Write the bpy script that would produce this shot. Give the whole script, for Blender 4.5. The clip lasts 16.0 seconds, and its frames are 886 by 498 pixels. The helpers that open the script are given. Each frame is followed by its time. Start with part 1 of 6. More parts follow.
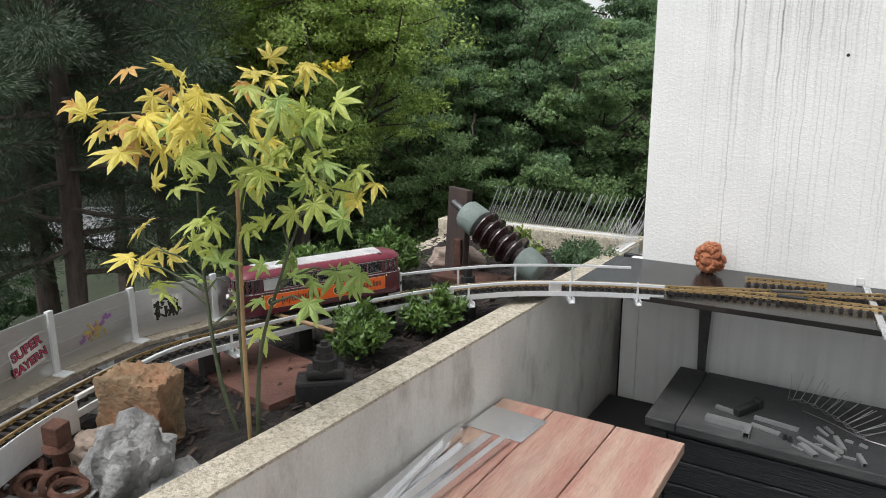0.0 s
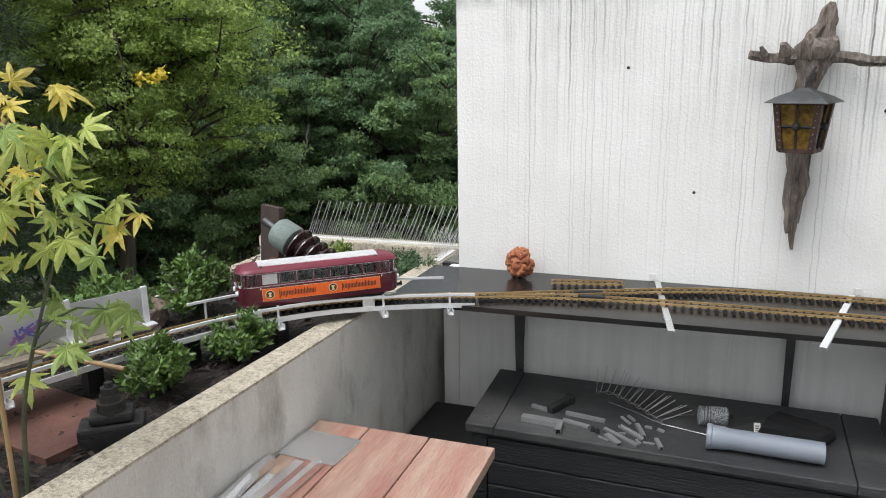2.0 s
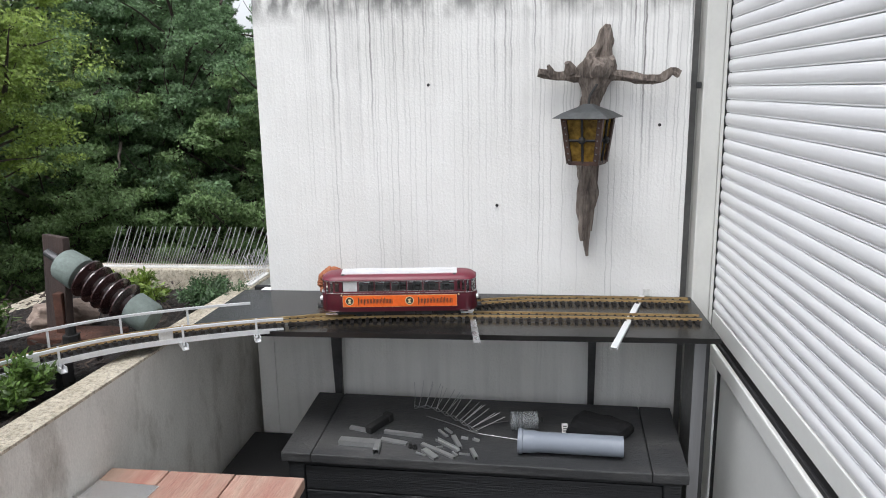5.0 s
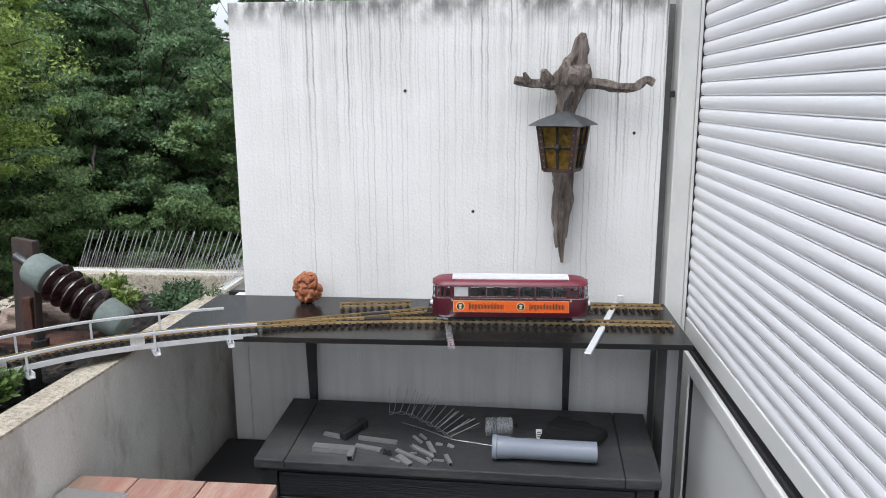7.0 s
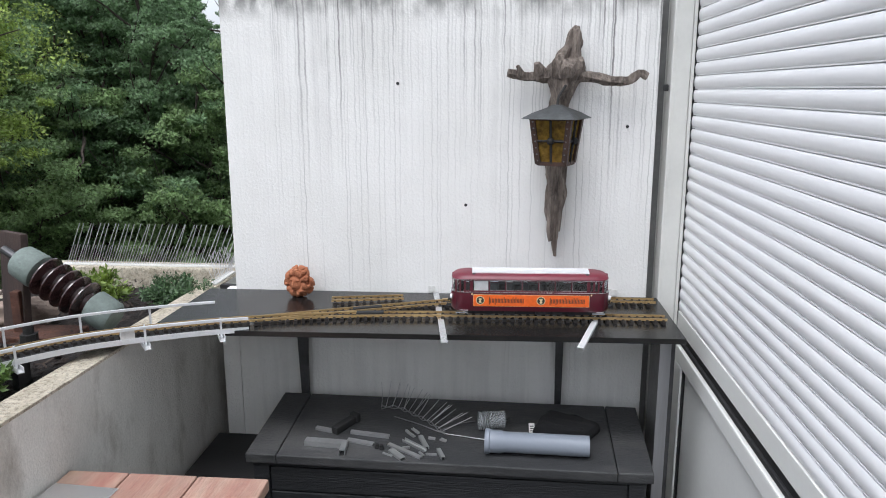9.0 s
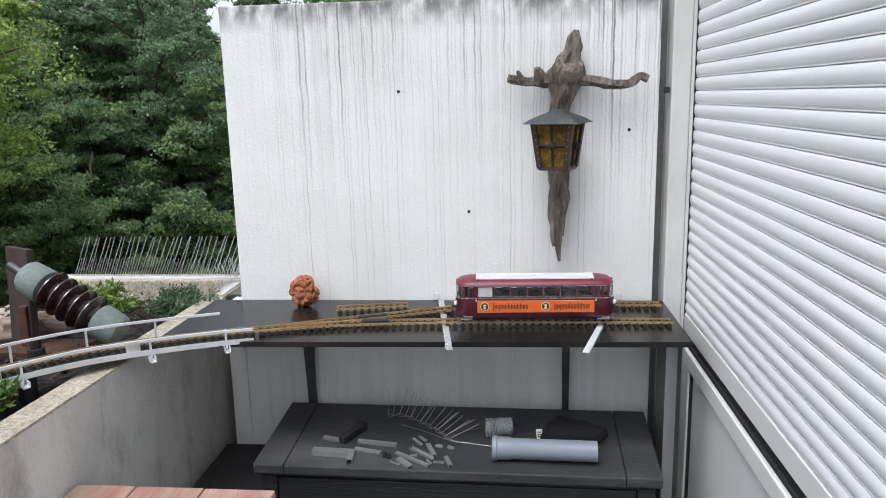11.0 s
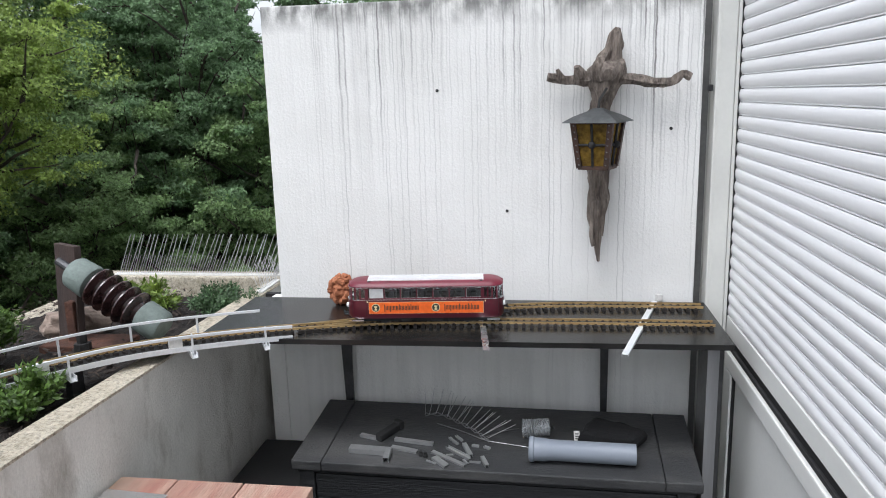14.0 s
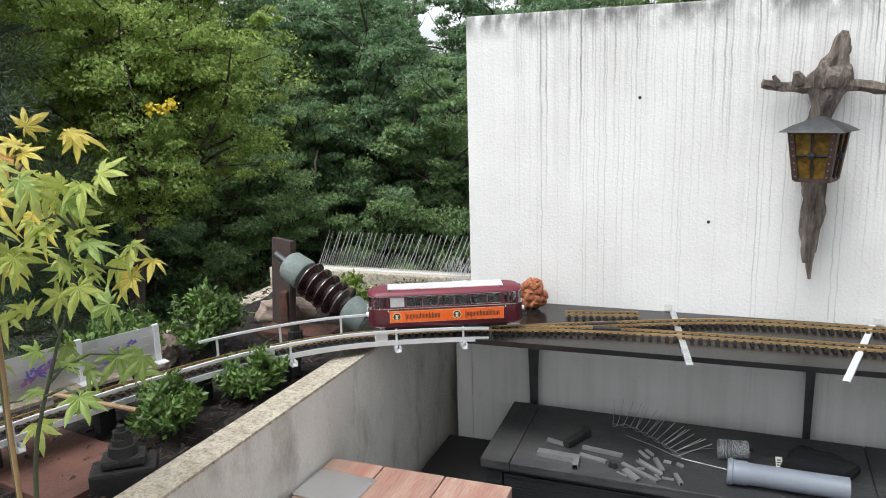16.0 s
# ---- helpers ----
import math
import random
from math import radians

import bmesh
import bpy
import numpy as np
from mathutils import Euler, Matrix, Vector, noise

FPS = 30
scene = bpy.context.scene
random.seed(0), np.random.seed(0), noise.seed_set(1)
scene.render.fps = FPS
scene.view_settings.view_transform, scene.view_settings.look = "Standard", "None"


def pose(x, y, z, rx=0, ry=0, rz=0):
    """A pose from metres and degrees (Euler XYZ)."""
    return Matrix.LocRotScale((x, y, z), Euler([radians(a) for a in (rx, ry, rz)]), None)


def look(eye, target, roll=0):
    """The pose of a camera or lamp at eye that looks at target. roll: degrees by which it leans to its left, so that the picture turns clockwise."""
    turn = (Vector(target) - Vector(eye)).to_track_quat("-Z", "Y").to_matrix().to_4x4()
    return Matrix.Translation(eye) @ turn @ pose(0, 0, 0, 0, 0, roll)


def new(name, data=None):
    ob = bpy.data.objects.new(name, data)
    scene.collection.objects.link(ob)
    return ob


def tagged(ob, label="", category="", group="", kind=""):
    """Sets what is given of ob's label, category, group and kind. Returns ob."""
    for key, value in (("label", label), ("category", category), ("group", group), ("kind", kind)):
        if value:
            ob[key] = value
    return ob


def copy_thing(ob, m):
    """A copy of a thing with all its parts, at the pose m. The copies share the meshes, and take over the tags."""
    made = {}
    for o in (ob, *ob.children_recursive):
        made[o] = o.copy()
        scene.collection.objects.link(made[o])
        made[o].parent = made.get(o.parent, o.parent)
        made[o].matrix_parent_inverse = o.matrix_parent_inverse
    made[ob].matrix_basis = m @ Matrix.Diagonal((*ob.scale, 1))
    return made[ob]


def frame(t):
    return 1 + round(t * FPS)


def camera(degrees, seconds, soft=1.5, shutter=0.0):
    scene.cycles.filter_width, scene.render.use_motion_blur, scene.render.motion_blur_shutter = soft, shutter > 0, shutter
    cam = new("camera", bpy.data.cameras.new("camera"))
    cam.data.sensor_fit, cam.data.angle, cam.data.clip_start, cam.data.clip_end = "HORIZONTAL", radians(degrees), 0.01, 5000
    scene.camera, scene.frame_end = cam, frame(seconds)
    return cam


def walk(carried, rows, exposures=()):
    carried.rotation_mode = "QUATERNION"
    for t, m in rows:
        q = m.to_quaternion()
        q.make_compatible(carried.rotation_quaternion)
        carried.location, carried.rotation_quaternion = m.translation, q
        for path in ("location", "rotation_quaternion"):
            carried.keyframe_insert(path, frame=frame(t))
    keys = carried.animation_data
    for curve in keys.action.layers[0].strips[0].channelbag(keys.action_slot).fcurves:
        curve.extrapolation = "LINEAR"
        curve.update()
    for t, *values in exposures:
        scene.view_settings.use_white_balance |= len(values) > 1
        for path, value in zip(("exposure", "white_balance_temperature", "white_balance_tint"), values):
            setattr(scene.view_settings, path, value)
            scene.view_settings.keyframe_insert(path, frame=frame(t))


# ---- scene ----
cam = camera(62.2, 16.0, soft=1.0)
PATH = [
    (0, (0.029, 0.024, 1.823), (-0.986, 1.679, 1.345), 0.3),
    (0.5, (0.049, 0.045, 1.832), (-0.887, 1.75, 1.366), 0.3),
    (1, (0.077, 0.076, 1.843), (-0.769, 1.827, 1.376), 0.1),
    (1.5, (0.115, 0.102, 1.85), (-0.625, 1.899, 1.378), -0.1),
    (2, (0.147, 0.119, 1.851), (-0.508, 1.952, 1.39), -0.2),
    (2.5, (0.152, 0.134, 1.849), (-0.404, 2.0, 1.392), -0.0),
    (3, (0.183, 0.157, 1.854), (-0.285, 2.045, 1.386), -0.1),
    (3.5, (0.216, 0.175, 1.859), (-0.164, 2.083, 1.392), -0.2),
    (4, (0.241, 0.186, 1.863), (-0.055, 2.11, 1.405), -0.0),
    (4.5, (0.251, 0.188, 1.86), (-0.009, 2.122, 1.42), -0.2),
    (7, (0.267, 0.188, 1.859), (0.086, 2.137, 1.45), 0.4),
    (7.5, (0.271, 0.192, 1.859), (0.098, 2.141, 1.443), 0.3),
    (8, (0.271, 0.195, 1.857), (0.106, 2.143, 1.436), 0.3),
    (8.5, (0.271, 0.196, 1.859), (0.106, 2.143, 1.433), 0.4),
    (9, (0.262, 0.199, 1.857), (0.104, 2.147, 1.431), 0.6),
    (11.5, (0.297, 0.208, 1.861), (0.106, 2.156, 1.453), -1.0),
    (12, (0.31, 0.215, 1.849), (0.106, 2.162, 1.438), -1.0),
    (12.5, (0.298, 0.223, 1.855), (0.087, 2.169, 1.442), -1.0),
    (13, (0.294, 0.226, 1.857), (0.074, 2.17, 1.441), -0.7),
    (13.5, (0.285, 0.221, 1.86), (0.047, 2.162, 1.44), -0.8),
    (14, (0.278, 0.209, 1.863), (-0.004, 2.145, 1.45), -0.9),
    (14.5, (0.243, 0.192, 1.87), (-0.161, 2.107, 1.456), -1.1),
    (15, (0.205, 0.175, 1.886), (-0.303, 2.065, 1.476), -1.3),
    (15.5, (0.164, 0.16, 1.888), (-0.426, 2.027, 1.481), -1.1),
    (16, (0.119, 0.141, 1.884), (-0.559, 1.979, 1.483), -0.9),
]
LEVEL = pose(0, 3.1, 1.03, 0, 0.67, 0) @ pose(0, -3.1, -1.03)
walk(cam, [(t, LEVEL @ look(eye, target, roll)) for t, eye, target, roll in PATH],
     [(0.0, 0.34, 6380, 9.0), (2.5, 0.42, 6330, 9.0), (4.0, 0.38, 6320, 10.0), (7.0, 0.36, 6080, 11.0), (13.0, 0.37, 6080, 11.0), (14.5, 0.42, 6150, 10.0), (16.0, 0.50, 6300, 9.5)])

# ---- light ----
world = bpy.data.worlds.new("overcast_sky")
scene.world = world
world.use_nodes = True
wn = world.node_tree.nodes
wl = world.node_tree.links
sky = wn.new("ShaderNodeTexSky")
sky.sky_type, sky.sun_disc = "NISHITA", False
sky.sun_elevation, sky.sun_rotation = radians(65), radians(202)
sky.air_density, sky.dust_density = 1.0, 3.0
pale = wn.new("ShaderNodeHueSaturation")
pale.inputs["Saturation"].default_value = 0.16
wl.new(sky.outputs[0], pale.inputs["Color"])
wl.new(pale.outputs[0], wn["Background"].inputs["Color"])
wn["Background"].inputs["Strength"].default_value = 0.20
sun = new("sun", bpy.data.lights.new("sun", "SUN"))
sun.data.energy, sun.data.angle, sun.data.color = 1.3, radians(30), (1.0, 0.985, 0.96)
sun.matrix_world = look((-0.9, -2.25, 5.3), (0, 0, 0))


# ---- materials ----
def material(name, colour, rough=0.6, metal=0.0, second=None, scale=8.0, grain=60.0, bump=0.15, spread=0.0,
             stretch=(1, 1, 1), third=None, third_scale=2.0, third_amount=0.5, coat=0.0, island=False, rough_vary=0.12,
             through_light=0.0, grime=0.35):
    """Principled surface with two scales of noise: blotches between two colours, and fine grain for bump."""
    m = bpy.data.materials.new(name)
    m.use_nodes = True
    n, l = m.node_tree.nodes, m.node_tree.links
    b = n["Principled BSDF"]
    b.inputs["Metallic"].default_value = metal
    b.inputs["Coat Weight"].default_value = coat
    co = n.new("ShaderNodeTexCoord")
    mp = n.new("ShaderNodeMapping")
    mp.inputs["Scale"].default_value = stretch
    l.new(co.outputs["Object"], mp.inputs[0])

    def noise_node(sc, detail=5.0, r=0.6):
        t = n.new("ShaderNodeTexNoise")
        t.inputs["Scale"].default_value, t.inputs["Detail"].default_value, t.inputs["Roughness"].default_value = sc, detail, r
        l.new(mp.outputs[0], t.inputs["Vector"])
        return t.outputs["Fac"]

    def ramp(fac, lo, hi):
        r = n.new("ShaderNodeMapRange")
        r.inputs["From Min"].default_value, r.inputs["From Max"].default_value = lo, hi
        l.new(fac, r.inputs["Value"])
        return r.outputs[0]

    def mix(fac, a, c):
        x = n.new("ShaderNodeMix")
        x.data_type = "RGBA"
        if isinstance(fac, float):
            x.inputs["Factor"].default_value = fac
        else:
            l.new(fac, x.inputs["Factor"])
        for sock, v in ((x.inputs[6], a), (x.inputs[7], c)):
            if isinstance(v, tuple):
                sock.default_value = (*v, 1)
            else:
                l.new(v, sock)
        return x.outputs[2]

    second = second or tuple(c * 0.7 for c in colour)
    big = noise_node(scale)
    col = mix(ramp(big, 0.35, 0.68), tuple(colour), tuple(second))
    if third:
        col = mix(ramp(noise_node(third_scale, 8.0, 0.7), 0.62 - 0.25 * third_amount, 0.75), col, tuple(third))
    fine = noise_node(grain, 3.0)
    col = mix(ramp(fine, 0.3, 0.9), col, mix(grime, col, (0.02, 0.02, 0.02)))
    if spread:
        hs = n.new("ShaderNodeHueSaturation")
        if island:
            rnd = n.new("ShaderNodeNewGeometry").outputs["Random Per Island"]
        else:
            rnd = n.new("ShaderNodeObjectInfo").outputs["Random"]
        r = n.new("ShaderNodeMapRange")
        r.inputs["To Min"].default_value, r.inputs["To Max"].default_value = 1 - spread, 1 + spread
        l.new(rnd, r.inputs["Value"])
        l.new(r.outputs[0], hs.inputs["Value"])
        l.new(col, hs.inputs["Color"])
        col = hs.outputs[0]
    l.new(col, b.inputs["Base Color"])
    rr = n.new("ShaderNodeMapRange")
    rr.inputs["To Min"].default_value, rr.inputs["To Max"].default_value = max(0.02, rough - rough_vary), min(1, rough + rough_vary)
    l.new(big, rr.inputs["Value"])
    l.new(rr.outputs[0], b.inputs["Roughness"])
    if bump:
        bp = n.new("ShaderNodeBump")
        bp.inputs["Strength"].default_value, bp.inputs["Distance"].default_value = bump, 0.01
        l.new(fine, bp.inputs["Height"])
        l.new(bp.outputs[0], b.inputs["Normal"])
    if through_light:
        out = n["Material Output"]
        tr = n.new("ShaderNodeBsdfTranslucent")
        l.new(col, tr.inputs["Color"])
        ms = n.new("ShaderNodeMixShader")
        ms.inputs[0].default_value = through_light
        l.new(b.outputs[0], ms.inputs[1])
        l.new(tr.outputs[0], ms.inputs[2])
        l.new(ms.outputs[0], out.inputs["Surface"])
    return m


def glass(name, colour, rough=0.03, alpha=0.0):
    m = bpy.data.materials.new(name)
    m.use_nodes = True
    b = m.node_tree.nodes["Principled BSDF"]
    b.inputs["Base Color"].default_value = (*colour, 1)
    b.inputs["Roughness"].default_value = rough
    b.inputs["Transmission Weight"].default_value = 1.0
    b.inputs["IOR"].default_value = 1.45
    return m


def plaster_material():
    """White masonry paint with separate drip runs below the coping and a fine trowelled relief."""
    m = bpy.data.materials.new("streaked_white_plaster")
    m.use_nodes = True
    n, l = m.node_tree.nodes, m.node_tree.links
    b = n["Principled BSDF"]
    b.inputs["Roughness"].default_value = 0.85
    co = n.new("ShaderNodeTexCoord")

    def noise_at(scale, sx, sy, sz, detail=4.0, rough=0.55):
        mp = n.new("ShaderNodeMapping")
        mp.inputs["Scale"].default_value = (sx, sy, sz)
        l.new(co.outputs["Object"], mp.inputs[0])
        t = n.new("ShaderNodeTexNoise")
        t.inputs["Scale"].default_value, t.inputs["Detail"].default_value, t.inputs["Roughness"].default_value = scale, detail, rough
        l.new(mp.outputs[0], t.inputs["Vector"])
        return t.outputs["Fac"]

    def span(fac, a, c, lo=0.0, hi=1.0):
        r = n.new("ShaderNodeMapRange")
        for k, v in zip(("From Min", "From Max", "To Min", "To Max"), (a, c, lo, hi)):
            if isinstance(v, (int, float)):
                r.inputs[k].default_value = v
            else:
                l.new(v, r.inputs[k])
        l.new(fac, r.inputs["Value"])
        return r.outputs[0]

    def calc(op, a, c=0.0):
        x = n.new("ShaderNodeMath")
        x.operation = op
        for i, v in enumerate((a, c)):
            if isinstance(v, float):
                x.inputs[i].default_value = v
            else:
                l.new(v, x.inputs[i])
        return x.outputs[0]

    def mix(fac, a, c):
        x = n.new("ShaderNodeMix")
        x.data_type = "RGBA"
        l.new(fac, x.inputs["Factor"])
        for sock, v in ((x.inputs[6], a), (x.inputs[7], c)):
            if isinstance(v, tuple):
                sock.default_value = (*v, 1)
            else:
                l.new(v, sock)
        return x.outputs[2]

    sep = n.new("ShaderNodeSeparateXYZ")
    l.new(co.outputs["Object"], sep.inputs[0])
    x_, z_ = sep.outputs[0], sep.outputs[2]
    wobble = noise_at(1.0, 5.0, 2.0, 13.0, 4.0, 0.6)

    def drips(per_metre, shift, width, shortest, longest, strength):
        """Runs of water dirt, one to a lane: each with its own place, length and depth of colour."""
        lane = calc("ADD", calc("ADD", calc("MULTIPLY", x_, per_metre), calc("MULTIPLY", wobble, per_metre * 0.017)), shift)
        cell = calc("FLOOR", lane)
        wn_ = n.new("ShaderNodeTexWhiteNoise")
        wn_.noise_dimensions = "1D"
        l.new(cell, wn_.inputs["W"])
        rgb = n.new("ShaderNodeSeparateColor")
        l.new(wn_.outputs["Color"], rgb.inputs[0])
        place = span(rgb.outputs[0], 0.0, 1.0, 0.2, 0.8)
        off = calc("ABSOLUTE", calc("SUBTRACT", calc("SUBTRACT", lane, cell), place))
        run = span(off, width * 0.35, width, 1.0, 0.0)
        long_ = calc("POWER", rgb.outputs[1], 1.3)
        end = span(long_, 0.0, 1.0, 2.2 - shortest, 2.2 - longest)
        tail = calc("ADD", end, 0.55)
        fade = span(z_, end, tail)
        return calc("MULTIPLY", calc("MULTIPLY", run, fade), span(rgb.outputs[2], 0.0, 1.0, strength * 0.35, strength))

    streak = calc("MAXIMUM", drips(23.0, 0.0, 0.115, 0.12, 1.0, 1.0), drips(31.0, 7.3, 0.13, 0.12, 0.6, 1.0))
    streak = calc("MAXIMUM", streak, drips(43.0, 3.1, 0.13, 0.7, 1.8, 0.40))
    streak = calc("MAXIMUM", streak, drips(17.0, 11.7, 0.40, 0.3, 1.2, 0.14))
    lanes = calc("MULTIPLY", span(noise_at(1.0, 3.2, 1.0, 0.3, 2.0), 0.36, 0.56, 0.40, 1.0), span(noise_at(1.0, 24.0, 4.0, 10.0, 3.0), 0.30, 0.58, 0.35, 1.0))
    streak = calc("MULTIPLY", calc("MULTIPLY", streak, lanes), span(x_, -0.74, -0.56, 0.22, 1.0))
    top = calc("MULTIPLY", span(z_, 2.11, 2.20), span(noise_at(1.0, 18.0, 5.0, 9.0, 6.0), 0.36, 0.60))
    col = mix(span(noise_at(3.0, 1, 1, 1, 6.0), 0.4, 0.75), (0.785, 0.78, 0.76), (0.70, 0.695, 0.67))
    col = mix(calc("MULTIPLY", streak, 0.92), col, (0.125, 0.12, 0.115))
    col = mix(calc("MULTIPLY", top, 0.85), col, (0.13, 0.13, 0.125))
    # Weathered streaks below shelf height that also paint in some under-shelf shade.
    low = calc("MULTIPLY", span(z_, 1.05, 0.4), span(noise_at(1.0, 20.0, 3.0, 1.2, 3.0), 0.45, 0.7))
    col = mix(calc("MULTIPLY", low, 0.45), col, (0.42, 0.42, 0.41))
    l.new(col, b.inputs["Base Color"])
    bp = n.new("ShaderNodeBump")
    bp.inputs["Strength"].default_value, bp.inputs["Distance"].default_value = 0.42, 0.004
    rel = calc("ADD", calc("MULTIPLY", span(noise_at(1.0, 95.0, 95.0, 80.0, 3.0, 0.6), 0.45, 0.75), 0.8), calc("MULTIPLY", noise_at(1.0, 60.0, 10.0, 2.5, 2.0), 0.7))
    rel = calc("SUBTRACT", rel, calc("MULTIPLY", streak, 0.25))
    l.new(rel, bp.inputs["Height"])
    l.new(bp.outputs[0], b.inputs["Normal"])
    return m


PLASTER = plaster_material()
CONCRETE = material("weathered_concrete", (0.76, 0.745, 0.695), 0.9, 0, (0.62, 0.605, 0.56), 4.0, 130, 0.5, third=(0.36, 0.335, 0.29), third_scale=3.2, third_amount=0.42, stretch=(1.6, 1.6, 0.7), grime=0.22)
CAP = material("lichen_covered_concrete", (0.74, 0.67, 0.545), 0.95, 0, (0.52, 0.455, 0.345), 22.0, 170, 1.0, third=(0.13, 0.11, 0.085), third_scale=75.0, third_amount=0.62)
SOIL = material("dark_bark_soil", (0.022, 0.016, 0.013), 0.95, 0, (0.010, 0.008, 0.007), 20.0, 160, 0.8, third=(0.05, 0.034, 0.025), third_scale=70.0, third_amount=0.3)
BLACKBOARD = material("black_laminate", (0.009, 0.0085, 0.0085), 0.22, 0, (0.02, 0.019, 0.018), 5.0, 200, 0.05)
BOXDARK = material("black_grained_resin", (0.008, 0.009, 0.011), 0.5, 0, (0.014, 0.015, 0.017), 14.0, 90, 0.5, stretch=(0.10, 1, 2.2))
GAPGREY = material("shade_grey_plate", (0.22, 0.22, 0.215), 0.6, 0, (0.16, 0.16, 0.155), 4.0, 60, 0.1)
DOORGREY = material("pale_grey_door_coating", (0.80, 0.80, 0.77), 0.4, 0, (0.76, 0.76, 0.73), 2.0, 60, 0.0, grime=0.05)
ZINCLEG = material("bare_steel_angle", (0.36, 0.36, 0.37), 0.35, 0.7, (0.24, 0.24, 0.25), 3.0, 40, 0.02, grime=0.1, stretch=(3, 3, 0.3))
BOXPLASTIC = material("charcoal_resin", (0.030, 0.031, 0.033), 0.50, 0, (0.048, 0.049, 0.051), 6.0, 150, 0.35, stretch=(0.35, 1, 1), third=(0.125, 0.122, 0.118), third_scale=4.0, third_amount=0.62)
TABLEWOOD = material("red_stained_wood", (0.36, 0.23, 0.18), 0.6, 0, (0.46, 0.33, 0.25), 11.0, 110, 0.6, spread=0.22, stretch=(1.5, 0.22, 1), third=(0.30, 0.095, 0.075), third_scale=3.2, third_amount=0.7)
ALU = material("brushed_aluminium", (0.80, 0.81, 0.82), 0.27, 0.85, (0.70, 0.71, 0.73), 6.0, 140, 0.08)
ALUPAINT = material("white_aluminium_profile", (0.76, 0.77, 0.78), 0.42, 0.25, (0.66, 0.67, 0.68), 9.0, 120, 0.05, grime=0.15)
SHUTTER = material("white_shutter_paint", (0.88, 0.88, 0.89), 0.30, 0, (0.86, 0.86, 0.87), 2.0, 60, 0.0, grime=0.04, rough_vary=0.04)
FRAMEGREY = material("light_grey_window_frame", (0.66, 0.66, 0.62), 0.5, 0, (0.56, 0.56, 0.53), 2.0, 60, 0.0, grime=0.06)
DARK = material("black_rubber_and_shade", (0.012, 0.012, 0.013), 0.7, 0, (0.02, 0.02, 0.02), 10.0, 80, 0.1)
STEEL = material("dark_steel", (0.11, 0.11, 0.115), 0.42, 0.7, (0.07, 0.07, 0.072), 8.0, 80, 0.1)
BRASS = material("dull_brass_rail", (0.56, 0.40, 0.19), 0.45, 0.55, (0.40, 0.27, 0.12), 12.0, 90, 0.1)
SLEEPER = material("dark_brown_plastic_tie", (0.02, 0.015, 0.012), 0.7, 0, (0.013, 0.010, 0.009), 20.0, 120, 0.2)
MAROON = material("maroon_model_paint", (0.105, 0.008, 0.020), 0.32, 0, (0.09, 0.007, 0.017), 8.0, 90, 0.02, coat=0.3)
MAROONROOF = material("faded_crimson_roof_paint", (0.17, 0.014, 0.032), 0.42, 0, (0.14, 0.012, 0.027), 8.0, 90, 0.03)
WHITEPAINT = material("matt_white_roof_sheet", (0.88, 0.88, 0.88), 0.45, 0.0, (0.80, 0.80, 0.81), 10.0, 90, 0.03, grime=0.08)
ORANGE = material("orange_banner", (0.85, 0.14, 0.012), 0.45, 0, (0.80, 0.125, 0.01), 6.0, 80, 0.0)
INK = material("dark_green_ink", (0.025, 0.03, 0.02), 0.5, 0, (0.035, 0.03, 0.02), 20.0, 80, 0.0)
CREAM = material("cream_print", (0.75, 0.66, 0.40), 0.5, 0, (0.68, 0.6, 0.36), 20.0, 80, 0.0)
BLACKSEAT = material("dark_brown_model_seat", (0.035, 0.026, 0.022), 0.5, 0, (0.022, 0.018, 0.016), 20.0, 60, 0.0)
BUSPANE = glass("clear_model_pane", (0.80, 0.84, 0.86), 0.02)
PANELGREY = material("grey_blind", (0.55, 0.56, 0.56), 0.5, 0, (0.5, 0.5, 0.5), 20.0, 60, 0.0)
BARK = material("tree_bark", (0.085, 0.065, 0.05), 0.95, 0, (0.04, 0.032, 0.027), 6.0, 30, 0.8, stretch=(3, 3, 0.6))
BLACKBOARD.node_tree.nodes["Principled BSDF"].inputs["Specular IOR Level"].default_value = 0.28
PINEBARK = material("pine_bark", (0.13, 0.095, 0.08), 0.95, 0, (0.06, 0.045, 0.04), 6.0, 26, 0.9, stretch=(3, 3, 0.7))
LEAF_A = material("mid_green_leaf", (0.245, 0.36, 0.15), 0.55, 0, (0.19, 0.29, 0.125), 1.2, 40, 0.0, spread=0.45, island=True, through_light=0.5, grime=0.1)
LEAF_B = material("deep_green_leaf", (0.20, 0.315, 0.155), 0.55, 0, (0.155, 0.255, 0.125), 1.2, 40, 0.0, spread=0.45, island=True, through_light=0.5, grime=0.1)
LEAF_C = material("fresh_green_leaf", (0.43, 0.55, 0.14), 0.5, 0, (0.31, 0.43, 0.115), 1.2, 40, 0.0, spread=0.4, island=True, through_light=0.5)
YELLOWLEAF = material("yellowed_leaf", (0.90, 0.76, 0.10), 0.5, 0, (0.85, 0.68, 0.08), 3.0, 40, 0.0, spread=0.2, island=True, through_light=0.3)
NEEDLE = material("pine_needle", (0.065, 0.10, 0.05), 0.6, 0, (0.045, 0.07, 0.037), 1.5, 40, 0.0, spread=0.4, island=True, through_light=0.15)
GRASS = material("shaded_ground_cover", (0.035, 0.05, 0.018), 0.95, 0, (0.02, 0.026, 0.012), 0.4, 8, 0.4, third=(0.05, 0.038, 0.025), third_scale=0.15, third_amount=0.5)
